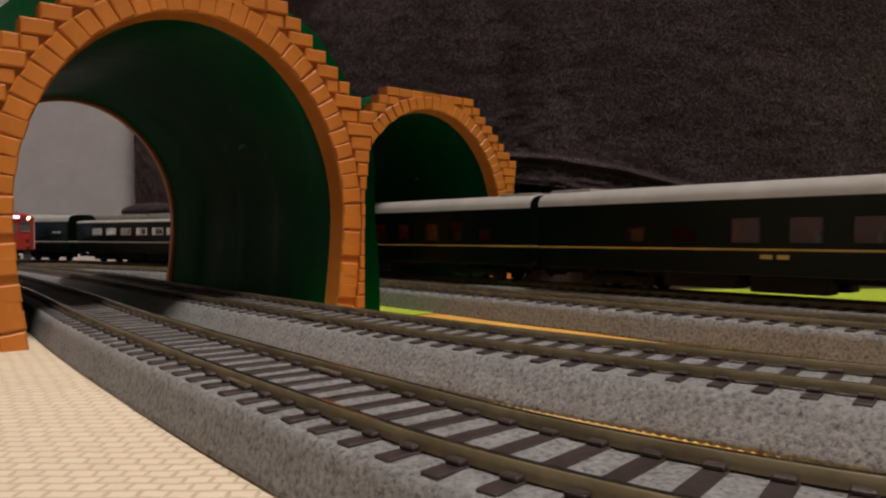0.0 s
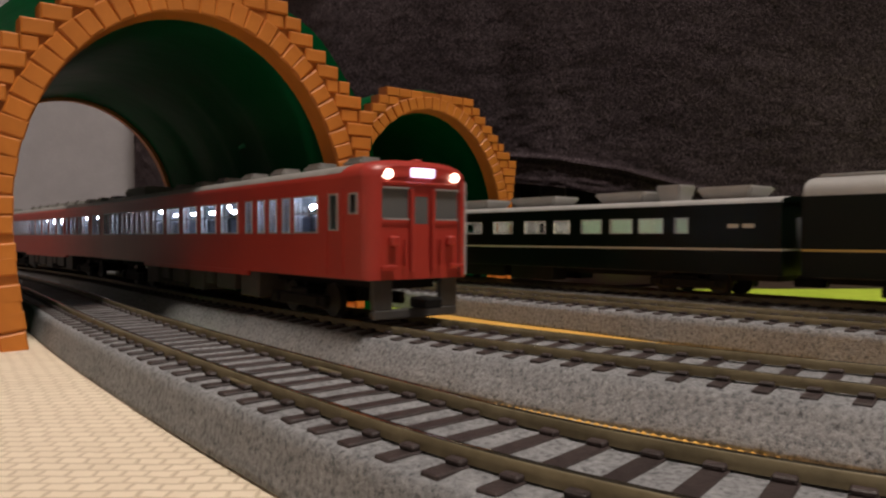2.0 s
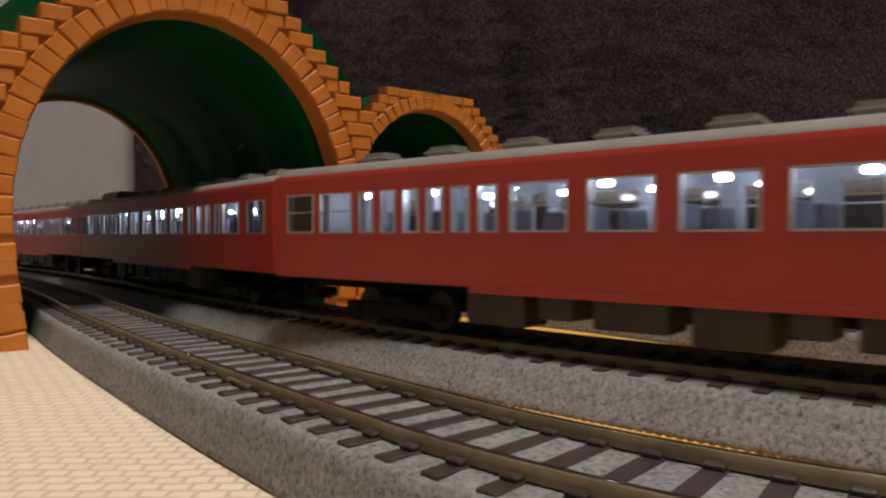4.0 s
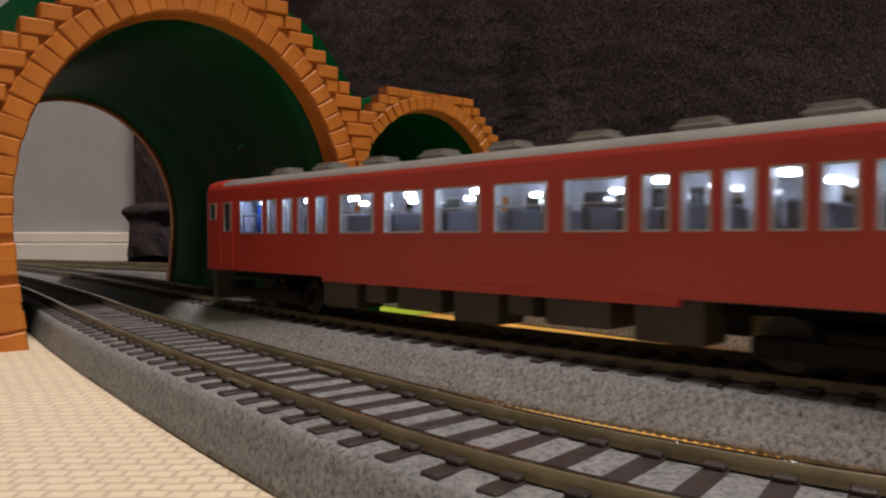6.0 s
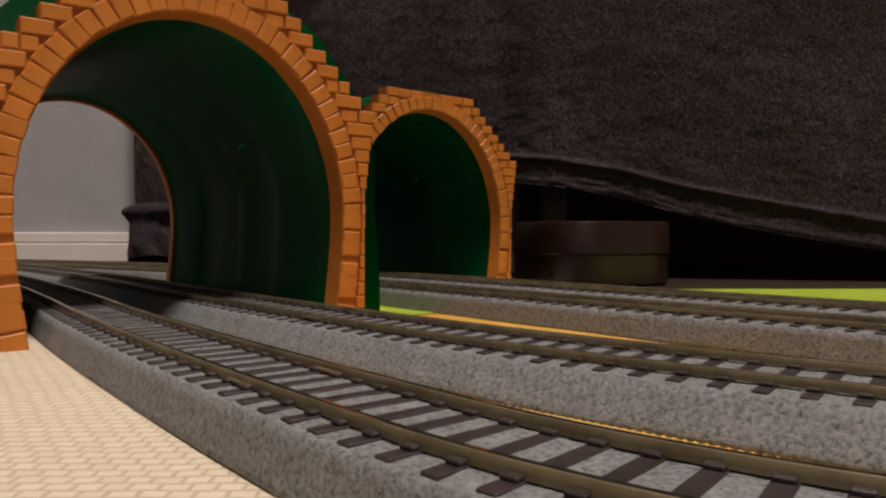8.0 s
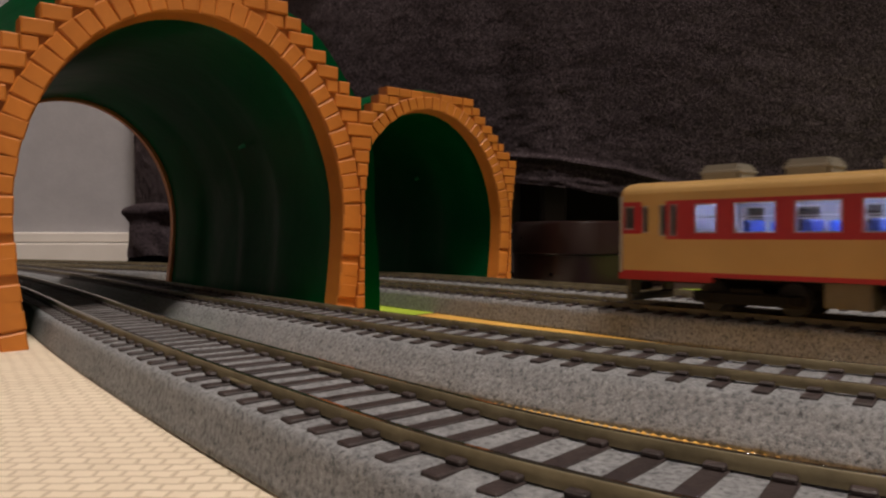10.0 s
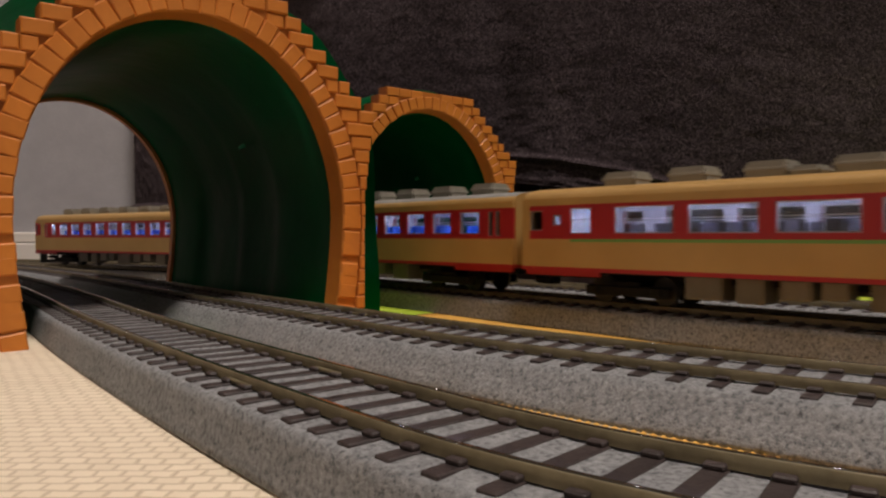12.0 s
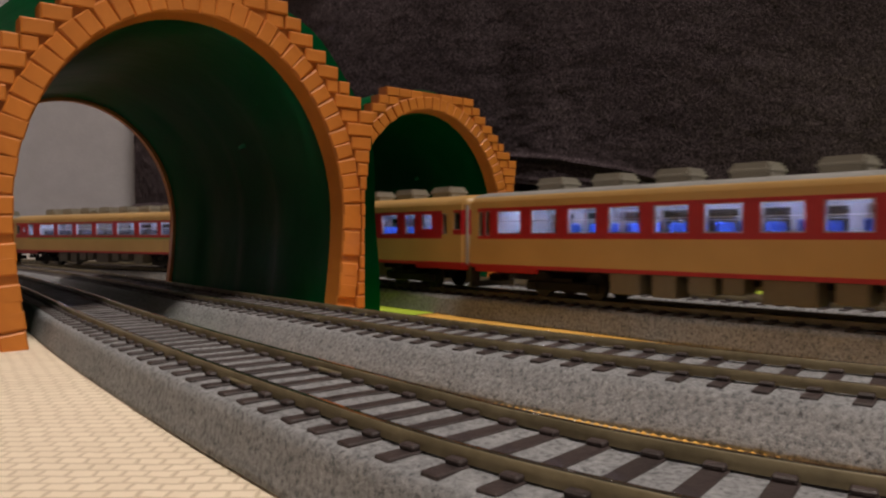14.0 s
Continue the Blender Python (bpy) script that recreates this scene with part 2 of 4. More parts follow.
def box(bm, x0, x1, y0, y1, z0, z1, bevel=0.0, index=0):
    geo = bmesh.ops.create_cube(bm, size=1.0)
    vs = geo["verts"]
    for v in vs:
        v.co = Vector((x0 + (v.co.x + 0.5) * (x1 - x0), y0 + (v.co.y + 0.5) * (y1 - y0), z0 + (v.co.z + 0.5) * (z1 - z0)))
    faces = {f for v in vs for f in v.link_faces}
    for f in faces:
        f.material_index = index
    if bevel:
        edges = list({e for v in vs for e in v.link_edges})
        made = bmesh.ops.bevel(bm, geom=edges, offset=bevel, segments=1, affect="EDGES", profile=0.6)
        for f in made["faces"]:
            f.material_index = index
    return bm


def one_box(*a, **k):
    return box(bmesh.new(), *a, **k)


def cyl(bm, r, depth, m=Matrix.Identity(4), seg=16, r2=None):
    bmesh.ops.create_cone(bm, cap_ends=True, segments=seg, radius1=r, radius2=r if r2 is None else r2, depth=depth, matrix=m)
    return bm


def sweep(stations, profile, closed=True, caps=True):
    """stations: (x, y, heading); profile: (offset to the left of the heading, height)."""
    bm = bmesh.new()
    rings = []
    for x, y, a in stations:
        rings.append([bm.verts.new((x - math.sin(a) * o, y + math.cos(a) * o, z)) for o, z in profile])
    n = len(profile)
    for r0, r1 in zip(rings, rings[1:]):
        for i in range(n if closed else n - 1):
            j = (i + 1) % n
            bm.faces.new((r0[i], r0[j], r1[j], r1[i]))
    if closed and caps:
        bm.faces.new(rings[0])
        bm.faces.new(list(reversed(rings[-1])))
    return bm


# ---- track lines: straight and curved lengths, from the near end by the camera to the far end ----
class Line:
    def __init__(self, x, y, deg, near, far):
        """A line through (x, y) with that heading; far: (length, curvature) onwards; near: (length, curvature) backwards."""
        self.back = self.run(x, y, radians(deg) + math.pi, near)
        self.fore = self.run(x, y, radians(deg), far)

    @staticmethod
    def run(x, y, a, segs):
        out = [(x, y, a)]
        for length, k in segs:
            for _ in range(int(length)):
                x += math.cos(a + k / 2)
                y += math.sin(a + k / 2)
                a += k
                out.append((x, y, a))
        return out

    def at(self, s):
        """Place and heading (towards the far end) s mm from the start point; negative is nearer."""
        pts = self.fore if s >= 0 else self.back
        u = abs(s)
        i = min(int(u), len(pts) - 2)
        w = u - i
        (x0, y0, a0), (x1, y1, a1) = pts[i], pts[i + 1]
        a = a0 + (a1 - a0) * min(w, 1.0)
        return x0 + (x1 - x0) * w, y0 + (y1 - y0) * w, a if s >= 0 else a - math.pi

    def span(self):
        return -(len(self.back) - 1), len(self.fore) - 1


LINE1 = Line(29.5, 32.31, 152.89, [(50, -0.0085), (250, 0.0)], [(40, -0.01007), (40, -0.000645), (80, -0.000696), (160, 0.000621), (200, 0.0025)])
LINE2 = Line(53.17, 62.12, 144.51, [(50, -0.0037), (40, -0.002), (1100, 0.0)], [(40, -0.003115), (50, -0.00252), (120, -0.000374), (200, 0.00066), (700, 0.0016)])
LINE3 = Line(76.15, 109.67, 132.65, [(60, 0.0), (1200, 0.0)], [(120, -0.000606), (90, 0.001674), (90, 0.001745), (90, 0.000623), (90, 0.0018), (750, 0.0022)])


class Beside(Line):
    """A line a fixed distance to the right of another."""
    def __init__(self, line, gap):
        self.back = [(x + math.sin(a - math.pi) * gap, y - math.cos(a - math.pi) * gap, a) for x, y, a in line.back]
        self.fore = [(x + math.sin(a) * gap, y - math.cos(a) * gap, a) for x, y, a in line.fore]


LINE4 = Beside(LINE3, 33.0)

# ---- room shell ----
def structure(name, bm, material, label, soft=False):
    me = mesh_of(name, bm, material)
    if soft:
        smooth(me)
    return tagged(new(name, me), label, kind="structure")


structure("floor", one_box(-1500, 2600, -2000, 577, -30, -0.6), FLOORM, "brown boarded floor of the room")
structure("wall_north", one_box(-1500, 2600, 577, 640, -30, 2300), WALLM, "plain white papered wall behind the railway")
structure("wall_south", one_box(-1500, 2600, -2060, -2000, -30, 2300), PANEL, "plain beige papered wall")
structure("wall_west", one_box(-1560, -1500, -2000, 577, -30, 2300), PANEL, "plain beige papered wall")
structure("wall_east", one_box(2600, 2660, -2000, 577, -30, 2300), PANEL, "plain beige papered wall")
structure("ceiling", one_box(-1560, 2660, -2060, 640, 2300, 2340), CEIL, "plain white ceiling")
skirting = one_box(-1500, 2600, 569, 576.5, 0, 14.3, 0.8)
box(skirting, -1500, 2600, 571.5, 576.5, 15.2, 22.8, 0.8)
structure("baseboard", skirting, SKIRT, "cream painted stepped baseboard along the wall")

lamp = new("ceiling_lamp")
tagged(lamp, "round white ceiling lamp glowing warm white", "lamp")
lamp.location = (0.45, -0.47, 2.3)
part("cover", cyl(bmesh.new(), 260, 24, Matrix.Translation((0, 0, -12)), 48, 240), LAMPM, lamp, soft=True)


# ---- floor coverings ----
def woven_mat():
    """The cream woven cloth, its surface gently uneven."""
    bm = bmesh.new()
    nx, ny = 90, 70
    grid = []
    for j in range(ny + 1):
        row = []
        for i in range(nx + 1):
            x, y = -420 + 420 * i / nx + 40, -160 + 460 * j / ny
            h = 0.35 * noise.noise(Vector((x * 0.02, y * 0.02, 3.0))) - 0.1
            row.append(bm.verts.new((x, y, h)))
        grid.append(row)
    for j in range(ny):
        for i in range(nx):
            bm.faces.new((grid[j][i], grid[j][i + 1], grid[j + 1][i + 1], grid[j + 1][i]))
    me = smooth(mesh_of("woven_mat", bm, CLOTH))
    return tagged(new("woven_mat", me), "cream woven cloth mat lying beside a model track", "mat")


woven_mat()


def ribbed_sheet(name, u0, u1, v0, v1, z, material, label, pitch=1.05):
    """A corrugated sheet; ribs run along its first axis, turned to lie square with the tunnels."""
    bm = bmesh.new()
    n = int((v1 - v0) / pitch * 4)
    pairs = []
    for k in range(n + 1):
        v = v0 + (v1 - v0) * k / n
        h = z + 0.12 * math.sin(2 * math.pi * (v - v0) / pitch)
        pairs.append([bm.verts.new((u, v, h + 0.25 * noise.noise(Vector((u * 0.03, v * 0.03, 0))))) for u in np.linspace(u0, u1, 14)])
    for p, q in zip(pairs, pairs[1:]):
        for i in range(13):
            bm.faces.new((p[i], p[i + 1], q[i + 1], q[i]))
    me = smooth(mesh_of(name, bm, material), 80)
    ob = tagged(new(name, me), label, "sheet")
    ob.matrix_world = mpose(-22, 165, 0, 0, 0, 46)
    return ob


ribbed_sheet("ribbed_sheet", -38, 85, 0.6, 45, 0.2, LIME, "lime green ribbed sheet between the tunnels")
ribbed_sheet("ribbed_sheet", -52, 70, -170, 0, 0.05, YELLOW, "orange-yellow ribbed sheet under the tracks")
far_sheet = ribbed_sheet("ribbed_sheet", -72, 72, -170, 170, 0.0, LIME, "lime green ribbed sheet beyond the far track")
far_sheet.matrix_world = mpose(256, 206, -0.25, 0, 0, 90)


# ---- tracks ----
def tie_mesh():
    """A sleeper with its bevelled ends, rail chairs and spike heads."""
    bm = box(bmesh.new(), -0.8, 0.8, -8.1, 8.1, -1.3, 0.0, 0.1)
    for s in (-1, 1):
        for o in (-1, 1):
            box(bm, -0.7, 0.7, s * 4.88 + o * 0.78 - 0.42, s * 4.88 + o * 0.78 + 0.42, -0.02, 0.42, 0.12)
    return mesh_of("tie", bm, TIE)


TIE_MESH = tie_mesh()
RAIL_PROFILE = [(-0.42, -1.05), (0.42, -1.05), (0.38, -0.7), (0.38, -0.08), (0.3, 0), (-0.3, 0), (-0.38, -0.08), (-0.38, -0.7)]


def track(line, label, ties_from, ties_to, joints=(), base=10.3, base_far=None, cant=0.0):
    root = tagged(new("model_track"), label, "railway track", group="model tracks")
    lo, hi = line.span()
    steps = [s for s in range(lo, -60, 20)] + [s / 2 for s in range(-120, 2 * 440, 3)] + [s for s in range(440, hi, 12)]
    steps = [s for s in steps if lo <= s <= hi]
    stations = [line.at(s) for s in steps]
    top = RAIL - 1.25
    prof = [(-base, 0.0), (-base + 0.1, 0.6)]
    prof += [(-base + 0.1 + (base - 8.9) * k / 4, 0.6 + (top - 0.9) * k / 4) for k in range(1, 5)]
    prof += [(-8.3, top - 0.12), (-6, top - 0.02), (-3.2, top), (0, top)]
    far = (base_far or base) - base
    prof = [(o - far * max(0, 1 - z / top), z) for o, z in prof] + [(-o, z) for o, z in reversed(prof[:-1])]
    prof = [(o, z - cant * o * z / top) for o, z in prof]
    bed = sweep(stations, prof)
    for v in bed.verts:
        if 0.3 < v.co.z:
            g = noise.noise(v.co * 0.9) * 0.22 + noise.noise(v.co * 2.3) * 0.16
            v.co += Vector((noise.noise(v.co * 1.7) * 0.14, noise.noise(v.co * 1.9 + Vector((9, 0, 0))) * 0.14, g * (1.0 if v.co.z < top - 0.5 else 0.5)))
    part("roadbed", bed, BALLAST, root, "grey granular ballast roadbed", soft=False).data.shade_smooth()
    for side in (-1, 1):
        p = [(o + side * 4.88, z + RAIL - cant * side * 4.88) for o, z in RAIL_PROFILE]
        me = smooth(mesh_of("rail", sweep(stations[::2], p), RAILM, RAILTOP), 50)
        for f in me.polygons:
            if f.normal.z > 0.9 and f.center.z > (RAIL - 0.3) * MM:
                f.material_index = 1
        part("rail", me, None, root, "brown weathered metal rail")
    rest = bmesh.new()
    s = lo + 3.0
    while s < hi - 3:
        x, y, a = line.at(s)
        if ties_from <= s <= ties_to:
            part("tie", TIE_MESH, None, root, at=mpose(x, y, top + 0.17, -math.degrees(cant), 0, math.degrees(a)))
        else:
            m = Matrix.Translation((x, y, top - 0.24)) @ Matrix.Rotation(a, 4, "Z") @ Matrix.Diagonal((1.6, 16.2, 0.84, 1))
            bmesh.ops.create_cube(rest, size=1.0, matrix=m)
        s += 4.2
    tagged(part("far_ties", rest, TIE, root, "dark ties of the outer lengths"), kind="stuff")
    for s in joints:
        for side in (-1, 1):
            x, y, a = line.at(s)
            j = box(bmesh.new(), -2.6, 2.6, side * 4.88 - 0.75, side * 4.88 + 0.75, -1.03, -0.62, 0.1)
            part("rail_joiner", j, RAILM, root, at=mpose(x, y, RAIL, 0, 0, math.degrees(a)))
    return root


track(LINE1, "single model railway track on grey ballast by the woven mat", -40, 330, (62, 186), base=9.7, base_far=14.3)
track(LINE2, "single model railway track on grey ballast beside the mat track", -60, 420, (100, 224), base=12.0, cant=0.036)
track(LINE3, "model railway track on grey ballast through the farther tunnel", -60, 440, (44, 168), base=9.5)
track(LINE4, "outer model railway track on grey ballast near the blanket", -60, 440, (120, 244))


# ---- toy tunnels ----
ARCH_W, ARCH_H, ARCH_Z = 32.6, 39.9, 24.0
ROW = 3.04
STEPS = [38.2] * 7 + [38.4] * 3 + [38.8, 39.2, 39.6, 40.0, 40.4, 40.8, 37.4, 34.3, 31.3, 28.2, 25.0, 22.2, 19.1]


def half_width(z, grow=0.0):
    """Half the opening's width at height z: legs leaning out to the springing, half an ellipse above."""
    if z < ARCH_Z:
        return grow + ARCH_W - 2.3 * (1 - max(0.0, z) / ARCH_Z) ** 1.6
    q = 1 - ((z - ARCH_Z) / (ARCH_H + grow)) ** 2
    return (ARCH_W + grow) * math.sqrt(q) if q > 0 else 0.0


def arch(grow, n=44):
    """The opening's outline from the foot at +x over the crown to the foot at -x."""
    legs = [(half_width(ARCH_Z * k / 10, grow), ARCH_Z * k / 10) for k in range(10)]
    top = [((ARCH_W + grow) * math.cos(math.pi * k / n), ARCH_Z + (ARCH_H + grow) * math.sin(math.pi * k / n)) for k in range(n + 1)]
    return legs + top + [(-x, z) for x, z in reversed(legs)]


def hill(r, z=31.5, n=40):
    """Half-round outline of the moulded hill."""
    legs = [(r - 1.0 + 1.0 * min(1, k / 3), z * k / 6) for k in range(6)]
    top = [(r * math.cos(math.pi * k / n), z + r * math.sin(math.pi * k / n)) for k in range(n + 1)]
    return legs + top + [(-x, h) for x, h in reversed(legs)]


def loft(rings, caps=False):
    bm = bmesh.new()
    vs = [[bm.verts.new(p) for p in r] for r in rings]
    for a, b in zip(vs, vs[1:]):
        for i in range(len(a) - 1):
            bm.faces.new((a[i], a[i + 1], b[i + 1], b[i]))
    return bm


def brick_bm(w, h, d, c=0.28):
    """Block with a chamfered face towards -y; back at y = 0."""
    bm = bmesh.new()
    x, z = w / 2, h / 2
    back = [bm.verts.new((sx * x, 0, sz * z)) for sx, sz in ((-1, -1), (1, -1), (1, 1), (-1, 1))]
    mid = [bm.verts.new((sx * x, -d + c, sz * z)) for sx, sz in ((-1, -1), (1, -1), (1, 1), (-1, 1))]
    front = [bm.verts.new((sx * (x - c), -d, sz * (z - c))) for sx, sz in ((-1, -1), (1, -1), (1, 1), (-1, 1))]
    for r0, r1 in ((back, mid), (mid, front)):
        for i in range(4):
            j = (i + 1) % 4
            bm.faces.new((r0[i], r0[j], r1[j], r1[i]))
    bm.faces.new(front)
    return bm


BRICKS = {}


def brick_mesh(w, h, d=1.3):
    key = (round(w, 1), round(h, 1), d)
    if key not in BRICKS:
        BRICKS[key] = mesh_of("brick", brick_bm(*key), ORANGE)
    return BRICKS[key]


def portal(root, y, front):
    """Stepped brick-patterned end wall with an arch; the visible end carries its bricks one by one."""
    face = -1 if front else 1
    bm = bmesh.new()
    for k, hw in enumerate(STEPS):
        for sub in range(5):
            z0, z1 = ROW * (k + sub / 5), ROW * (k + (sub + 1) / 5)
            inner = half_width((z0 + z1) / 2, 1.5)
            spans = ((-hw, -inner), (inner, hw)) if inner > 0.5 else ((-hw, hw),)
            for x0, x1 in spans:
                if x1 > x0 + 0.1:
                    box(bm, x0, x1, min(y, y - face * 4.5), max(y, y - face * 4.5), z0, z1)
    part("end_wall", bm, JOINT, root, "orange plastic end wall moulded as bricks")
    rim = [[(x, y + d * -face, z) for x, z in arch(g)] for g, d in ((4.5, 0.2), (4.4, -0.2), (0.35, -0.2), (0.0, 0.1), (-0.5, 4.6), (1.3, 5.0))]
    part("arch_ring", loft(rim), ORANGE, root, soft=True)
    if not front:
        return
    rnd = random.Random(5)
    # arch stones at even steps along the opening, down both legs to the floor
    line = [Vector((x, z)) for x, z in arch(2.25, 400)]
    run = [0.0]
    for p, q in zip(line, line[1:]):
        run.append(run[-1] + (q - p).length)
    count = round(run[-1] / 3.42)
    pitch = run[-1] / count
    for k in range(count):
        at = pitch * (k + 0.5)
        i = max(1, int(np.searchsorted(run, at)))
        p, q = line[i - 1], line[min(i + 1, len(line) - 1)]
        t = (q - p).normalized()
        c = p.lerp(q, 0.5)
        turn = math.degrees(math.atan2(t.y, t.x)) - 180
        wide = 4.3 if k % 2 else 4.7
        m = mpose(c.x, y - 0.1 - 0.1 * rnd.random(), c.y, rnd.uniform(-0.8, 0.8), -turn, rnd.uniform(-0.8, 0.8))
        part("arch_stone", brick_mesh(pitch - 0.22, wide, 0.6), None, root, at=m)
    for k, hw in enumerate(STEPS):
        zm = ROW * (k + 0.5)
        inner = half_width(zm, 4.75)
        sides = ((inner, hw, 1), (-hw, -inner, -1)) if inner > 1 else ((-hw, hw, 1),)
        for x0, x1, sgn in sides:
            total = x1 - x0
            if total < 0.9:
                continue
            if total < 14:
                cuts = [x0, x1] if (k % 2 == 0 or total < 6) else [x0, x0 + total * (0.52 if sgn > 0 else 0.48), x1]
            else:
                n = max(2, round(total / 5.4))
                cuts = [x0] + [x0 + total * (i + (0.35 if k % 2 else 0.0)) / n for i in range(1, n)] + [x1]
            for c0, c1 in zip(cuts, cuts[1:]):
                w = c1 - c0 - 0.2
                if w > 0.6:
                    proud = 0.75 if c1 >= x1 - 0.01 and sgn > 0 or c0 <= x0 + 0.01 and sgn < 0 else 0.5
                    part("brick", brick_mesh(w, ROW - 0.2, proud), None, root, at=mpose((c0 + c1) / 2, y + 0.05 - rnd.random() * 0.15, zm, rnd.uniform(-1, 1), rnd.uniform(-0.7, 0.7), rnd.uniform(-1, 1)))


def tunnel(x, y, deg, length, label, shell=42.3):
    root = tagged(new("toy_tunnel"), label, "toy tunnel", group="toy tunnels")
    root.matrix_world = mpose(x, y, 0, 0, 0, deg)
    rings, inside = [], []
    n = 60
    for k in range(n + 1):
        v = k / n
        yy = 4.2 + (length - 8.4) * v
        bulge = 0.2 + 1.2 * math.sin(math.pi * v) ** 0.5
        ring = []
        for i, (px, pz) in enumerate(hill(shell)):
            low = max(0.0, 1 - pz / 30)
            wave = 1 + 0.035 * low * math.sin(yy * 0.28 + i * 0.2) + 0.02 * low ** 1.5
            lump = 1.0 * noise.noise(Vector((px * 0.06, yy * 0.05, pz * 0.06)))
            ring.append(((px + math.copysign(1.8, px) * min(1, abs(px) / 20)) * wave + lump, yy, pz * 1.0 + (bulge if pz > 20 else 0) + 0.6 * lump * (pz > 3)))
        rings.append(ring)
        ring = []
        for px, pz in arch(0.5):
            waist = 1 + 0.045 * math.sin(math.pi * v) + 0.008 * math.sin(6 * math.pi * v) + sum(0.011 / (1 + math.exp(-(v - e) * 160)) for e in (0.3, 0.52)) - 0.022 / (1 + math.exp(-(v - 0.8) * 160))
            ring.append((px * waist + 0.3 * noise.noise(Vector((px * 0.1, yy * 0.06, 4))), yy, pz * (1 + 0.02 * math.sin(math.pi * v))))
        inside.append(ring)
    part("outer_shell", loft(rings), GREEN, root, "glossy green moulded plastic hill", soft=True)
    part("lining", loft(inside), GREEN, root, "glossy dark green inside of the vault", soft=True)
    for v, a in ((0.40, 30),):
        peg = cyl(bmesh.new(), 0.7, 1.8, Matrix.Translation((0, 0, 0)), 12, 0.45)
        part("peg", peg, PEGM, root, at=mpose(33.4 * math.cos(radians(a)), length * v, ARCH_Z + 40.6 * math.sin(radians(a)), 0, -90 - a, 0), soft=True)
    portal(root, 0.0, True)
    portal(root, length, False)
    return root


tunnel(-48.5, 146.8, 38, 121, "green plastic toy tunnel with orange brick arch over two tracks")
tunnel(-4.1, 258.5, 38.3, 121, "green plastic toy tunnel with orange brick arch beside the blanket", 39.6)


# ---- blanket over the furniture, and what stands below it ----
def plan(u):
    """The blanket's line over the floor, u from 0 by the wall to 1."""
    pts = [(-234, 560), (-195, 520), (-122, 462), (-46, 404), (60, 364), (220, 318), (430, 272), (700, 120)]
    f = u * (len(pts) - 1)
    i = min(int(f), len(pts) - 2)
    w = f - i
    p0, p1, p2, p3 = (Vector(pts[min(max(j, 0), len(pts) - 1)]) for j in (i - 1, i, i + 1, i + 2))
    return 0.5 * ((2 * p1) + (p2 - p0) * w + (2 * p0 - 5 * p1 + 4 * p2 - p3) * w * w + (3 * p1 - p0 - 3 * p2 + p3) * w ** 3)


def lower_edge(x):
    """Height of the blanket's lower edge above the floor at x."""
    steps = [(-234, 2), (-185, 5), (-120, 26), (-46, 46), (0, 46.5), (33, 46.8), (60, 43.7), (87, 38.0), (112, 30.1), (136, 24.4), (159, 19.6), (196, 12.9), (280, 9), (430, 5), (700, 3)]
    return float(np.interp(x, [a for a, _ in steps], [b for _, b in steps]))


def blanket():
    bm = bmesh.new()
    nu, nv = 420, 200
    rows = []
    top = 430.0
    for i in range(nu + 1):
        u = i / nu
        p = plan(u)
        q = plan(min(1, u + 0.01)) - plan(max(0, u - 0.01))
        nrm = Vector((q.y, -q.x)).normalized()
        z0 = lower_edge(p.x)
        col = []
        for j in range(nv + 1):
            w = (j / nv) ** 1.6
            z = z0 + (top - z0) * w
            fold = 3.5 * math.sin(u * 31 + 0.6 * math.sin(z * 0.01)) * (0.35 + 0.65 * w) + 6 * noise.noise(Vector((u * 9, z * 0.006, 1.0)))
            fold += 9 * math.exp(-((p.x + 62) / 18) ** 2) * (0.4 + w) - 5 * math.exp(-((p.x - 26) / 12) ** 2) + 3 * math.exp(-((p.x - 50) / 12) ** 2)
            fold += 0.8 * noise.noise(Vector((p.x * 0.12, p.y * 0.12, z * 0.12)))
            up = z - z0
            fold += 3.2 * math.exp(-((up - 13.4) / 1.3) ** 2) - 1.2 * math.exp(-((up - 11.0) / 0.9) ** 2) + 0.22 * max(0.0, 10.0 - up) + 0.7 * noise.noise(Vector((p.x * 0.35, p.y * 0.35, up * 0.5)))
            fold -= 0.9 * max(0, 1 - up / 2) + 0.9 * noise.noise(Vector((p.x * 0.3, up * 0.5, 7))) * (up < 9)
            col.append(bm.verts.new((p.x + nrm.x * fold, p.y + nrm.y * fold, z)))
        for k in range(1, 9):
            d = k * 34.0
            col.append(bm.verts.new((p.x - nrm.x * d * 0.15, min(572.0, p.y + d), top + 6 * math.sin(k * 0.6) + 4 * noise.noise(Vector((u * 12, k * 0.5, 2))))))
        rows.append(col)
    for a, b in zip(rows, rows[1:]):
        for j in range(len(a) - 1):
            bm.faces.new((a[j], a[j + 1], b[j + 1], b[j]))
    me = smooth(mesh_of("blanket", bm, FLEECE), 75)
    return tagged(new("blanket", me), "dark brown fleece blanket with a stitched hem hanging over low furniture", "blanket")


blanket()


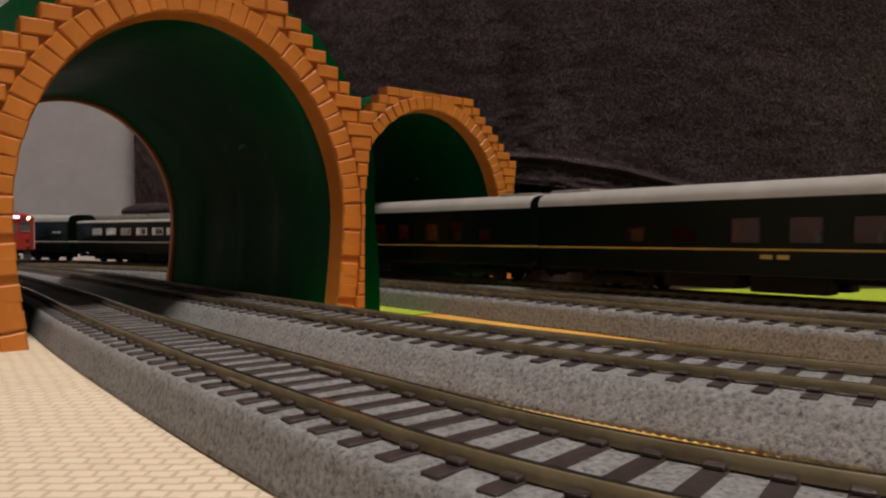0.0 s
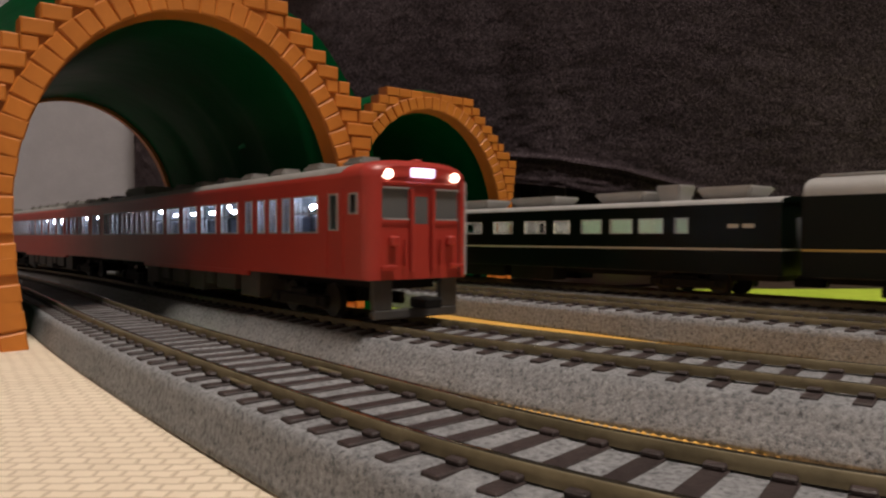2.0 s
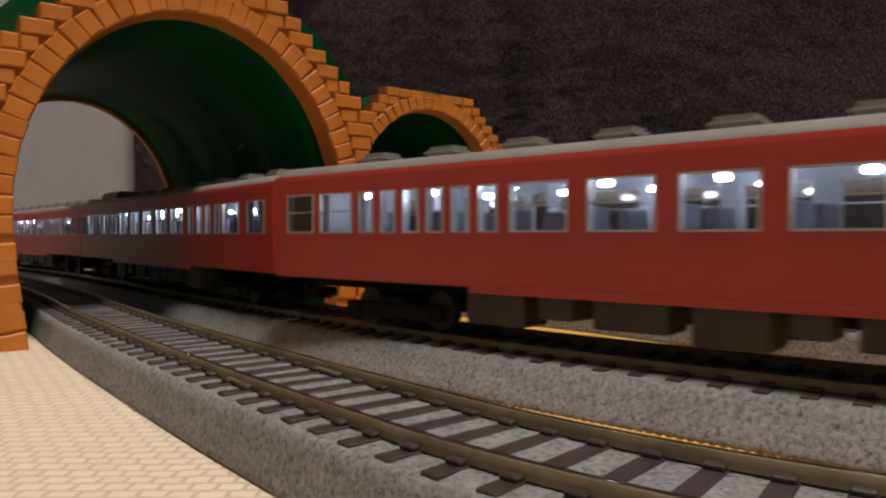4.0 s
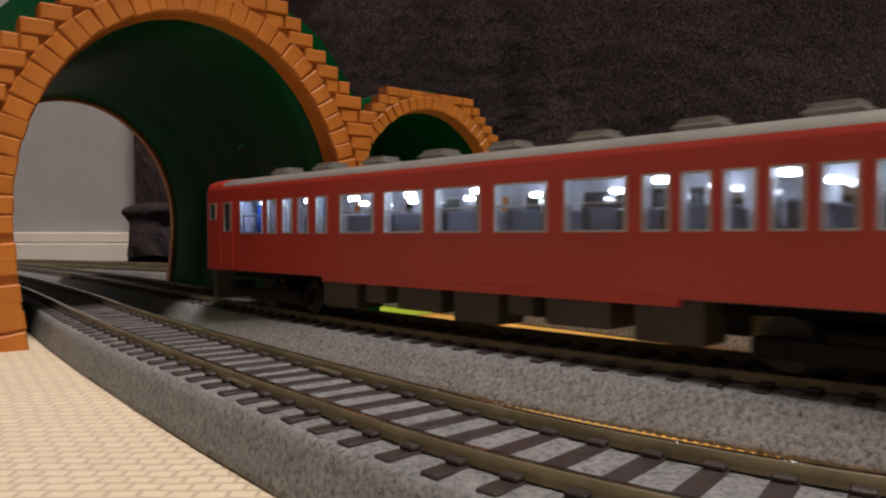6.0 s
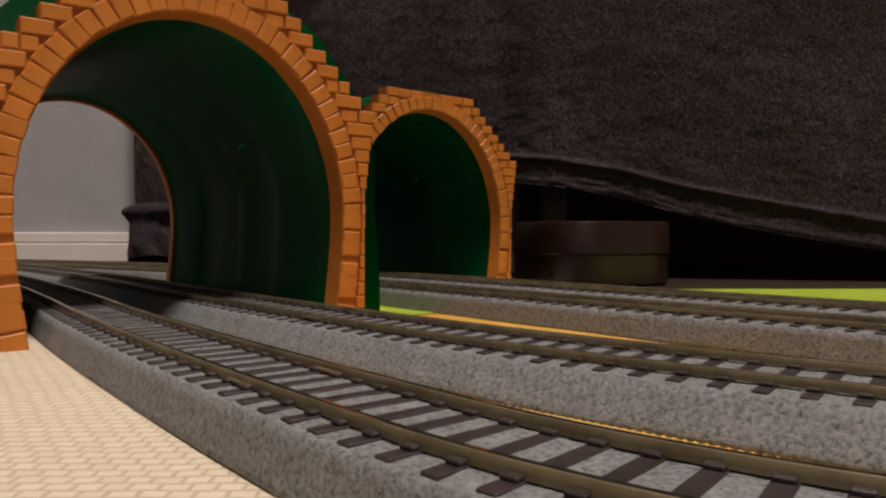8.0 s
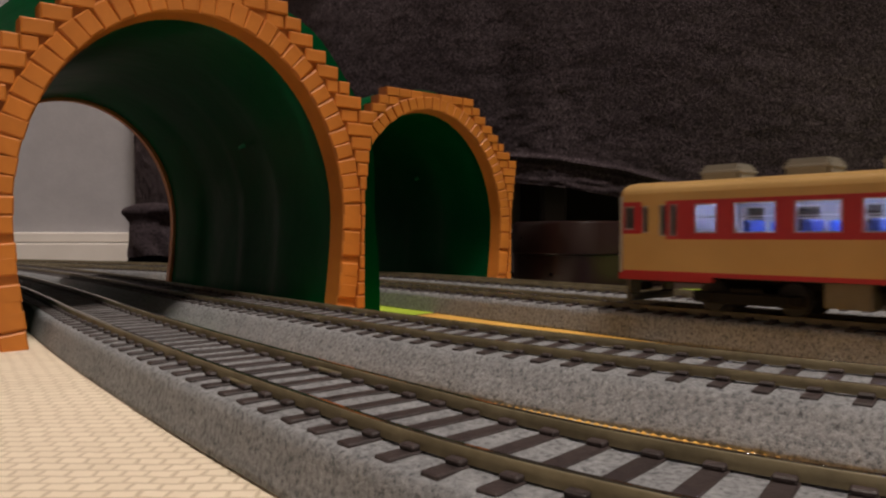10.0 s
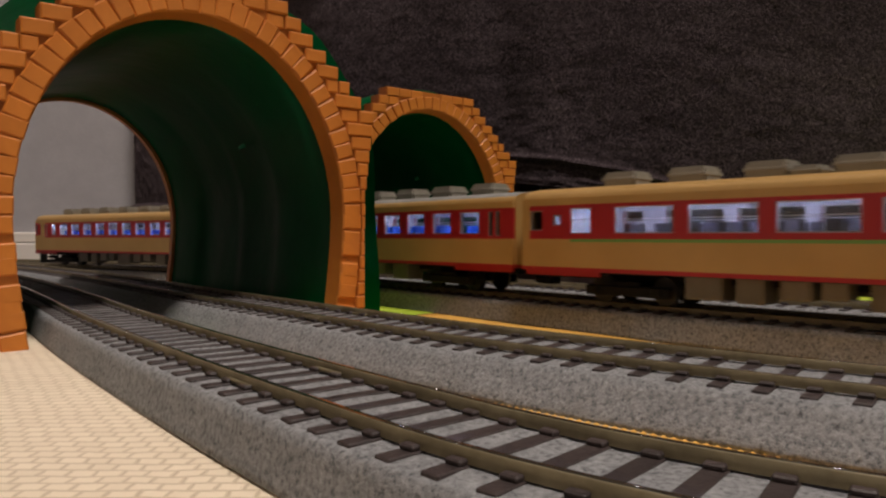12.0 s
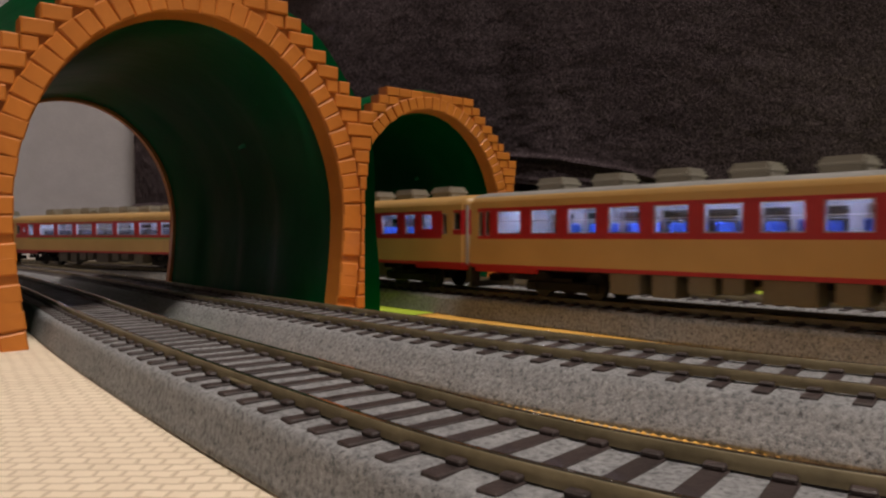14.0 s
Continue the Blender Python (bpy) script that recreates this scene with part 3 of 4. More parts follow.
def gathered_cloth():
    """The blanket's corner lying in loose folds on the floor by the wall."""
    bm = bmesh.new()
    n, m = 44, 28
    grid = []
    for i in range(n + 1):
        a = 2 * math.pi * i / n
        col = []
        for j in range(m + 1):
            v = j / m
            r = 20 + 4 * math.sin(a * 3 + 1.0 + v * 2.5) + 4 * noise.noise(Vector((math.cos(a) * 2, math.sin(a) * 2, v * 3)))
            r *= 1.0 - 0.16 * v if v < 0.86 else (1.0 - 0.16 * v) * math.sqrt(max(0.0, 1 - ((v - 0.86) / 0.14) ** 2))
            r *= 1 + 0.16 * math.exp(-((v - 0.84) / 0.09) ** 2) - 0.38 * math.exp(-((v - 0.6) / 0.1) ** 2) * (0.6 + 0.4 * math.cos(a)) + 0.12 * math.sin(a * 7 + v * 9) * (1 - v)
            low = 3.0 + 7.0 * max(0.0, -math.sin(a))
            z = low + (47 - low) * v + 2.2 * math.sin(v * 11 + 2 * math.sin(a * 2)) * v * (1 - v)
            col.append(bm.verts.new((r * math.cos(a), 0.7 * r * math.sin(a), max(0.2, z))))
        grid.append(col)
    for i in range(n):
        for j in range(m):
            bm.faces.new((grid[i][j], grid[i + 1][j], grid[i + 1][j + 1], grid[i][j + 1]))
    bmesh.ops.remove_doubles(bm, verts=bm.verts, dist=0.01)
    me = smooth(mesh_of("gathered_cloth", bm, FLEECE), 75)
    ob = tagged(new("gathered_cloth", me), "dark grey-brown fleece cloth bunched on the floor by the wall", "cloth")
    ob.matrix_world = mpose(-203, 520, -3.1, 0, 0, 12)
    return ob


gathered_cloth()


def rounded_block(hx, hy, radius, levels):
    """A block with well-rounded upright corners; levels: (height, inset) from below."""
    bm = bmesh.new()
    rings = []
    for z, inset in levels:
        ring = []
        for cx, cy, a0 in ((1, 1, 0), (-1, 1, 90), (-1, -1, 180), (1, -1, 270)):
            for k in range(11):
                a = radians(a0 + 9 * k)
                r = radius - inset
                ring.append(bm.verts.new((cx * (hx - radius) + r * math.cos(a), cy * (hy - radius) + r * math.sin(a), z)))
        rings.append(ring)
    n = len(rings[0])
    for r0, r1 in zip(rings, rings[1:]):
        for i in range(n):
            j = (i + 1) % n
            bm.faces.new((r0[i], r0[j], r1[j], r1[i]))
    bm.faces.new(list(reversed(rings[0])))
    bm.faces.new(rings[-1])
    return bm


def storage_box():
    root = tagged(new("storage_box"), "dark brown plastic storage box with rounded corners under the blanket", "box")
    root.matrix_world = mpose(63, 316, 0, 0, 0, 24)
    part("tub", rounded_block(30, 27, 19, [(0, 1.0), (0.6, 0.3), (12.2, 0)]), BOXM, root, soft=True)
    part("lid", rounded_block(30.6, 27.6, 19.4, [(12.5, 0.4), (12.9, 0), (24.4, 0.5), (25.4, 1.0), (25.8, 2.2)]), BOXM, root, "brown lid with a glossy rim", soft=True)


storage_box()


def low_crate():
    """A second dark box half behind the first."""
    root = tagged(new("crate"), "near-black plastic crate standing in the shade under the blanket", "crate")
    root.matrix_world = mpose(18, 372, 0, 0, 0, 20)
    part("tub", one_box(-18, 18, -16, 16, 0, 20, 2), SHADE, root)
    part("rim", one_box(-19, 19, -17, 17, 20.2, 23, 1), SHADE, root)


low_crate()


def furniture():
    """The low dark piece that holds the blanket up: legs, an apron and its top."""
    root = tagged(new("low_table"), "dark wooden low table hidden under the blanket", "table")
    root.matrix_world = mpose(0, 0, 0)
    part("apron", one_box(60, 1000, 566, 574, 0, 424, 1), SHADE, root)
    part("tabletop", one_box(60, 1000, 455, 574, 405, 424, 2), SHADE, root)
    for x, y in ((52, 385), (960, 470)):
        part("leg", one_box(x, x + 13, y, y + 13, 0, 405, 1.5), SHADE, root)


furniture()


# ---- trains ----
def pierced_wall(length, z0, z1, openings, bands, colour_of):
    """Upright panel in the x-z plane with real openings, 0.6 thick; bands give the paint's heights."""
    xs = sorted({-length / 2, length / 2, *(v for o in openings for v in o[:2])})
    zs = sorted({z0, z1, *bands, *(v for o in openings for v in o[2:4])})
    bm = bmesh.new()
    grid = {}

    def vert(x, z):
        if (x, z) not in grid:
            grid[x, z] = bm.verts.new((x, 0, z))
        return grid[x, z]
    for xa, xb in zip(xs, xs[1:]):
        for za, zb in zip(zs, zs[1:]):
            xm, zm = (xa + xb) / 2, (za + zb) / 2
            if any(o[0] < xm < o[1] and o[2] < zm < o[3] for o in openings):
                continue
            f = bm.faces.new((vert(xa, za), vert(xb, za), vert(xb, zb), vert(xa, zb)))
            f.material_index = colour_of(xm, zm)
    bmesh.ops.recalc_face_normals(bm, faces=bm.faces)
    bmesh.ops.solidify(bm, geom=bm.faces[:], thickness=0.6)
    return bm


def window_mesh(w, h, material, bar=True):
    bm = bmesh.new()
    t = 0.24
    for x0, x1, z0, z1 in ((-w / 2, w / 2, 0, t), (-w / 2, w / 2, h - t, h), (-w / 2, -w / 2 + t, t, h - t), (w / 2 - t, w / 2, t, h - t)):
        box(bm, x0, x1, -0.2, 0.45, z0, z1)
    if bar and w > 3.5:
        box(bm, -w / 2 + t, w / 2 - t, -0.05, 0.25, h * 0.52, h * 0.52 + 0.2)
    return mesh_of("window", bm, material)


def bogie(root, x, wide):
    b = part("bogie", box(box(box(one_box(-9.5, 9.5, -wide, -wide + 1.4, 1.6, 3.7, 0.3), -9.5, 9.5, wide - 1.4, wide, 1.6, 3.7, 0.3), -3, 3, -wide + 0.4, wide - 0.4, 1.8, 4.6, 0.3), -8.5, 8.5, -1.5, 1.5, 2.4, 5.2, 0.3), BLACK, root, "black bogie", at=mpose(x, 0, 0))
    for sx in (-1, 1):
        for sy in (-1, 1):
            w = cyl(bmesh.new(), 2.75, 0.9, Matrix.Rotation(radians(90), 4, "X"), 20)
            cyl(w, 3.05, 0.25, Matrix.Translation((0, -sy * 0.5, 0)) @ Matrix.Rotation(radians(90), 4, "X"), 20)
            part("wheel", w, STEEL, b, at=mpose(sx * 7, sy * 4.75, 2.75), soft=True)
            ax = box(bmesh.new(), -1.0, 1.0, -0.4, 0.4, -0.9, 0.9, 0.25)
            part("axle_box", ax, BLACK, b, at=mpose(sx * 7, sy * (wide + 0.1), 2.75))
    return b


ROOF = {}


def roof_bm(length, half, z_eave, z_top, cant):
    """Curved roof: steep shoulders, flat crown; ends slightly rounded."""
    prof = []
    for k in range(17):
        a = math.pi * k / 16
        cx, sx = math.cos(a), math.sin(a)
        prof.append((half * math.copysign(abs(cx) ** 0.62, cx), z_eave + (z_top - z_eave) * sx ** 0.75))
    bm = bmesh.new()
    rings = []
    for x, f in ((-length / 2, 0.94), (-length / 2 + 1.2, 1.0), (length / 2 - 1.2, 1.0), (length / 2, 0.94)):
        rings.append([bm.verts.new((x, y * (1 if f == 1.0 else 0.995), z_eave + (z - z_eave) * f)) for y, z in prof])
    for a, b in zip(rings, rings[1:]):
        for i in range(16):
            fc = bm.faces.new((a[i], a[i + 1], b[i + 1], b[i]))
            fc.material_index = 1 if cant and (i < cant or i >= 16 - cant) else 0
    for ring in (rings[0], list(reversed(rings[-1]))):
        bm.faces.new(ring).material_index = 1
    return bm


CORNER = 2.2


def cab_corner(half, z0, z1, bands, colour):
    """Quarter-round corner between a cab's face and its side."""
    bm = bmesh.new()
    zs = sorted({z0, z1, *bands})
    cols = [[bm.verts.new((CORNER * math.cos(a), CORNER * math.sin(a), z)) for z in zs] for a in (radians(90) * k / 6 for k in range(7))]
    for c0, c1 in zip(cols, cols[1:]):
        for i in range(len(zs) - 1):
            f = bm.faces.new((c0[i], c1[i], c1[i + 1], c0[i + 1]))
            f.material_index = colour((zs[i] + zs[i + 1]) / 2)
    return bm


def hood_bm(length, half, z_eave, z_top):
    """Roof over a cab, drawn in and down towards its front at +x."""
    bm = roof_bm(length, half, z_eave, z_top, 0)
    bmesh.ops.subdivide_edges(bm, edges=[e for e in bm.edges if abs(e.verts[0].co.x - e.verts[1].co.x) > 3], cuts=7)
    for v in bm.verts:
        d = length / 2 - v.co.x
        if d < CORNER + 0.3:
            k = 1 - max(0.0, d) / (CORNER + 0.3)
            v.co.y *= 1 - 0.19 * k ** 2
            v.co.z -= 0.9 * k ** 2 * (v.co.z - z_eave) / (z_top - z_eave)
    return bm


def car(kind, label, spec):
    """One vehicle; +x is its front, its origin on the rail heads below its middle."""
    root = tagged(new(kind), label, spec["category"], group=spec["group"])
    L, half = spec["length"], spec["half"]
    z0, z1, zt = spec["z0"], spec["z1"], spec["top"]
    wins = spec["windows"]
    for side in (-1, 1):
        doors = spec.get("doors", ())
        bm = pierced_wall(L, z0, z1, wins, spec["bands"], spec["colour_of"])
        for end in (1, -1):
            if spec.get("cab_front" if end == 1 else "cab_back"):
                for v in bm.verts:
                    if v.co.x * end > L / 2 - 0.01:
                        v.co.x = end * (L / 2 - CORNER)
        me = mesh_of("side_wall", bm, *spec["paints"])
        part("side_wall", me, None, root, at=mpose(0, side * half, 0))
        inner = pierced_wall(L - 1.6, z0 + 0.3, z1 - 0.2, [o for o in wins if abs(o[0]) < L / 2 - 1 and abs(o[1]) < L / 2 - 1], (), lambda x, z: 0)
        part("lining", mesh_of("lining", inner, spec.get("lining", INNER)), None, root, at=mpose(0, side * (half - 0.75), 0))
        for d in doors:
            db = box(one_box(d - 2.5, d - 2.2, -0.12, 0.12, z0 + 0.6, spec["win_top"] + 0.6), d + 2.2, d + 2.5, -0.12, 0.12, z0 + 0.6, spec["win_top"] + 0.6)
            part("door_edge", db, spec["paints"][0], root, at=mpose(0, side * (half + 0.05), 0))
        for i, o in enumerate(wins):
            key = (kind, round(o[1] - o[0], 2), round(o[3] - o[2], 2))
            if key not in ROOF:
                ROOF[key] = (window_mesh(o[1] - o[0], o[3] - o[2], spec["frame"], spec.get("bars", True)), mesh_of("pane", one_box(-(o[1] - o[0]) / 2 + 0.3, (o[1] - o[0]) / 2 - 0.3, -0.06, 0.06, 0.3, o[3] - o[2] - 0.3), PANE))
            wm, pm = ROOF[key]
            w = part("window", wm, None, root, at=mpose((o[0] + o[1]) / 2, side * (half + 0.02), o[2], 0, 0, 0 if side < 0 else 180))
            p = part("pane", pm, None, w)
            p.visible_shadow = False
    for end in (-1, 1):
        cab = end == 1 and spec.get("cab_front") or end == -1 and spec.get("cab_back")
        ops = spec["cab_windows"] if cab else [(-2.4, 2.4, z0 + 5.5, spec["win_top"])]
        paint = spec["cab_colour"] if cab else spec["end_colour"]
        bm = pierced_wall(2 * half - 0.1 - (2 * CORNER if cab else 0), z0, z1, ops, spec["bands"], paint)
        if cab:
            for sy in (-1, 1):
                cb = cab_corner(half, z0, z1, spec["bands"], lambda z: paint(0, z))
                part("corner_panel", smooth(mesh_of("corner_panel", cb, *spec["paints"])), None, root, at=mpose(end * (L / 2 - CORNER), sy * (half - CORNER), 0, 0, 0, {(1, 1): 0, (-1, 1): 90, (-1, -1): 180, (1, -1): 270}[end, sy]))
        ew = part("end_wall", mesh_of("end_wall", bm, *spec["paints"]), None, root, at=mpose(end * (L / 2 - 0.3), 0, 0, 0, 0, 90))
        for o in ops:
            g = one_box(o[0], o[1], -0.1, 0.1, o[2], o[3])
            part("end_window", g, DKGLASS, root, at=mpose(end * (L / 2 - 0.45), 0, 0, 0, 0, 90))
        part("coupler", one_box(-2.2, 2.2, -1.6, 1.6, 2.6, 4.2, 0.3), BLACK, root, at=mpose(end * (L / 2 + 0.9), 0, 0))
        if cab:
            for sy in (-1, 1):
                part("handrail", one_box(-0.2, 0.2, -0.2, 0.2, z0 + 2, z0 + 6), spec["paints"][0], root, at=mpose(end * (L / 2 + 0.35), sy * 3.4, 0))
            part("snow_plough", box(box(one_box(-0.6, 0.6, -8.0, 8.0, 0.9, 2.4, 0.25), -0.5, 0.5, -8.0, -4.6, 2.4, z0, 0.1), -0.5, 0.5, 4.6, 8.0, 2.4, z0, 0.1), DKGREY, root, "grey plough plate below the cab", at=mpose(end * (L / 2 - 1.8), 0, 0))
    rk = (kind, "roof", L, spec["roof"].name, zt, bool(spec.get("cab_front")), bool(spec.get("cab_back")))
    if rk not in ROOF:
        rb = roof_bm(L, half, z1, zt, spec.get("cant", 0))
        for end, on in ((1, spec.get("cab_front")), (-1, spec.get("cab_back"))):
            for v in rb.verts:
                if on and v.co.x * end > L / 2 - 2:
                    v.co.x -= end * 5.0
        ROOF[rk] = smooth(mesh_of("roof", rb, spec["roof"], spec["paints"][0]), 50)
    part("roof", ROOF[rk], None, root)
    if spec.get("cab_front") or spec.get("cab_back"):
        for end in (-1, 1):
            if (end == 1 and spec.get("cab_front")) or (end == -1 and spec.get("cab_back")):
                cap = smooth(mesh_of("cab_hood", hood_bm(8.0, half + 0.06, z1, zt + 0.1), spec["paints"][0], spec["paints"][0]), 50)
                part("cab_hood", cap, None, root, at=mpose(end * (L / 2 - 3.95), 0, 0, 0, 0, 0 if end == 1 else 180))
    for x, w, wy, h in spec["roof_units"]:
        u = one_box(-w / 2, w / 2, -wy / 2, wy / 2, -1.0, h)
        bmesh.ops.bevel(u, geom=[e for e in u.edges if max(v.co.z for v in e.verts) > 0], offset=min(0.5, h * 0.35), segments=2, affect="EDGES")
        if spec.get("flare"):
            for v in u.verts:
                if v.co.z < 0.3:
                    v.co.x *= 0.66
                    v.co.y *= 0.66
        else:
            for v in u.verts:
                if v.co.z < 0.1:
                    v.co.z = -0.4 if v.co.z > -0.5 else v.co.z
            box(u, -w / 2 - 0.15, w / 2 + 0.15, -wy / 2 - 0.15, wy / 2 + 0.15, h * 0.45, h * 0.62, 0.05)
        part("roof_unit", u, spec["unit_mat"], root, at=mpose(x, 0, zt - 0.25), soft=True)
    part("cabin_floor", one_box(-L / 2 + 1, L / 2 - 1, -half + 0.7, half - 0.7, z0 - 0.2, z0 + 0.8), DKGREY, root)
    part("cabin_ceiling", one_box(-L / 2 + 1, L / 2 - 1, -half + 0.7, half - 0.7, z1 - 0.5, z1 - 0.1), spec.get("lining", INNER), root)
    part("bulkhead", one_box(-0.4, 0.4, -half + 0.7, half - 0.7, z0 + 0.8, z1 - 0.6), spec.get("lining", INNER), root, at=mpose(L / 2 - (14 if spec.get("cab_front") else 7), 0, 0))
    part("bulkhead", one_box(-0.4, 0.4, -half + 0.7, half - 0.7, z0 + 0.8, z1 - 0.6), spec.get("lining", INNER), root, at=mpose(-L / 2 + 12, 0, 0))
    if spec.get("glow"):
        lamp_me = mesh_of("cabin_lamp", one_box(-0.6, 0.6, -0.7, 0.7, -0.7, 0, 0.2), spec["glow"])
        for x in spec["lamps"]:
            for y in spec.get("lamp_y", (0,)):
                part("cabin_lamp", lamp_me, None, root, at=mpose(x, y, spec["win_top"] + spec.get("lamp_z", -0.1)))
    seat_me = mesh_of("seat", box(one_box(-1.5, 1.5, -3.1, 3.1, 0, 2.6, 0.3), -0.6, 0.6, -3.1, 3.1, 2.6, 6.6, 0.3), spec["seat"])
    for x in spec["seats"]:
        for sy in (-1, 1):
            part("seat", seat_me, None, root, at=mpose(x, sy * (half - 4.4), spec["win_top"] - 9.6))
    for s in (-1, 1):
        bogie(root, s * spec["pivot"], spec.get("bogie_half", 8.2))
    for x, w, h, y0 in spec["boxes"]:
        for sy in (-1, 1):
            bx = one_box(-w / 2, w / 2, min(sy * y0, sy * (half - 1.0)), max(sy * y0, sy * (half - 1.0)), z0 - h, z0 + 0.1, 0.25)
            part("equipment_box", bx, spec.get("box_mat", DKGREY), root, at=mpose(x, 0, 0))
    part("underframe", one_box(-L / 2 + 3, L / 2 - 3, -4.5, 4.5, z0 - 1.6, z0 - 0.1), BLACK, root)
    return root


# red diesel railcars
LOW, HIGH = 13.8, 19.9


def red_openings(cab):
    """Openings of one side by their distance from the car's first end: one wide, four narrow, five wide, six narrow, two wide."""
    first = [(3.0, 5.4, 16.6, 19.8), (8.6, 11.2, 14.2, 19.9)] if cab else [(3.4, 10.8, LOW, HIGH)]
    row = [(15.0, 23.0)] + [(a, a + 3.0) for a in (24.5, 29.6, 34.4, 39.8)] + [(46.4 + 10.9 * k, 54.7 + 10.9 * k) for k in range(5)]
    row += [(100.2 + 4.5 * k, 103.3 + 4.5 * k) for k in range(6)] + [(127.4, 134.8), (136.4, 143.0)]
    return first + [(a * 0.985, b * 0.985, LOW, HIGH) for a, b in row]


def red_spec(front, back, unit):
    z0, z1, L = 6.9, 22.2, 144.0
    end = -1 if back else 1
    w = [tuple(sorted((end * (L / 2 - a), end * (L / 2 - b)))) + (c, d) for a, b, c, d in red_openings(front or back)]
    units = [(end * (L / 2 - 16.2 - 14.1 * k), 5.4, 4.4, 2.0) for k in range(9)]
    if unit:
        units = [u for u in units if u[0] > -38] + [(-58, 19, 8, 2.8)]
    return dict(category="railcar", group="red railcars", length=L, half=9.6, z0=z0, z1=z1, top=24.8, windows=sorted(w), bands=(z0, z1),
                colour_of=lambda x, z: 0, cab_colour=lambda x, z: 0, end_colour=lambda x, z: 0, paints=(RED,), frame=FRAME, roof=GREYROOF, cant=1, roof_units=units, unit_mat=GREYROOF,
                cab_front=front, cab_back=back, cab_windows=[(-7.2, -2.4, 16.0, 20.4), (-1.35, 1.35, 15.2, 19.4), (2.4, 7.2, 16.0, 20.4)], win_top=19.9, doors=((62.5,) if front else ()) + ((-62.5,) if back else ()),
                glow=GLOW, lamp_y=(-6.4, 6.4), lamps=[-54 + 13.5 * k for k in range(10 if back else 9)], seat=SEATD, seats=[-50 + 11.4 * k for k in range(10)], pivot=47, boxes=[(-28, 9, 4.9, 3.0), (-19, 5, 3.6, 3.4), (-9.5, 9, 4.2, 3.0), (1.5, 8, 5.0, 3.0), (9, 4, 3.4, 3.6), (17.5, 9, 4.1, 3.0), (29, 8, 4.9, 3.0)])


def red_car(label, front=False, back=False, unit=False):
    spec = red_spec(front, back, unit)
    root = car("red_railcar", label, spec)
    for end in (-1, 1):
        if (end == 1 and front) or (end == -1 and back):
            for sy in (-1, 1):
                lens = cyl(bmesh.new(), 0.72, 0.9, Matrix.Rotation(radians(90), 4, "Y"), 16)
                part("headlight" if end == 1 else "tail_light", lens, HEAD if end == 1 else DKGLASS, root, at=mpose(end * 71.85, sy * 6.3, 22.5), soft=True)
            part("destination_sign", one_box(-0.3, 0.3, -2.2, 2.2, -0.7, 0.7, 0.15), SIGN if end == 1 else DKGLASS, root, at=mpose(end * 72.1, 0, 22.9))
            for sy in (-1, 1):
                part("gangway_frame", one_box(-0.25, 0.25, -0.3, 0.3, 8.0, 20.4, 0.1), RED, root, at=mpose(end * 72.2, sy * 2.0, 0))
                part("jumper_socket", one_box(-0.6, 0.6, -0.7, 0.7, -0.8, 0.8, 0.25), RED, root, at=mpose(end * 72.3, sy * 5.4, 12.6))
                part("step_iron", one_box(-0.4, 0.4, -1.3, 1.3, -0.25, 0.25, 0.08), RED, root, at=mpose(end * 72.4, sy * 6.4, 8.8))
                for z in (15.9, 20.5):
                    part("windscreen_trim", one_box(-0.1, 0.1, -2.3, 2.3, -0.12, 0.12), FRAME, root, at=mpose(end * 72.05, sy * 4.8, z))
            part("nose_panel", one_box(-0.2, 0.2, -7.0, 7.0, -0.2, 0.2, 0.1), RED, root, at=mpose(end * 72.05, 0, 21.3))
            part("horn_cover", one_box(-0.9, 0.9, -0.8, 0.8, 0, 1.1, 0.3), RED, root, at=mpose(end * 66.4, 3, 24.5))
    for s in (-1, 1):
        part("side_skirt", one_box(-31, 31, -0.3, 0.3, 0, 0.9), RED, root, "red lower edge of the body side", at=mpose(0, s * 9.55, 6.1))
        if back:
            part("partition", one_box(-4.6, 4.6, -0.2, 0.2, 12.5, 20.0), SEATB, root, "blue partition behind the cab", at=mpose(-53.2, s * 5.6, 0))
    return root


RED_CARS = [red_car("red diesel railcar with lit headlights and cab leading", front=True, unit=True), red_car("red diesel railcar with lit windows behind the leading car"),
            red_car("red diesel railcar with lit windows and large roof unit", unit=True), red_car("red diesel railcar with rear cab ending the train", back=True)]


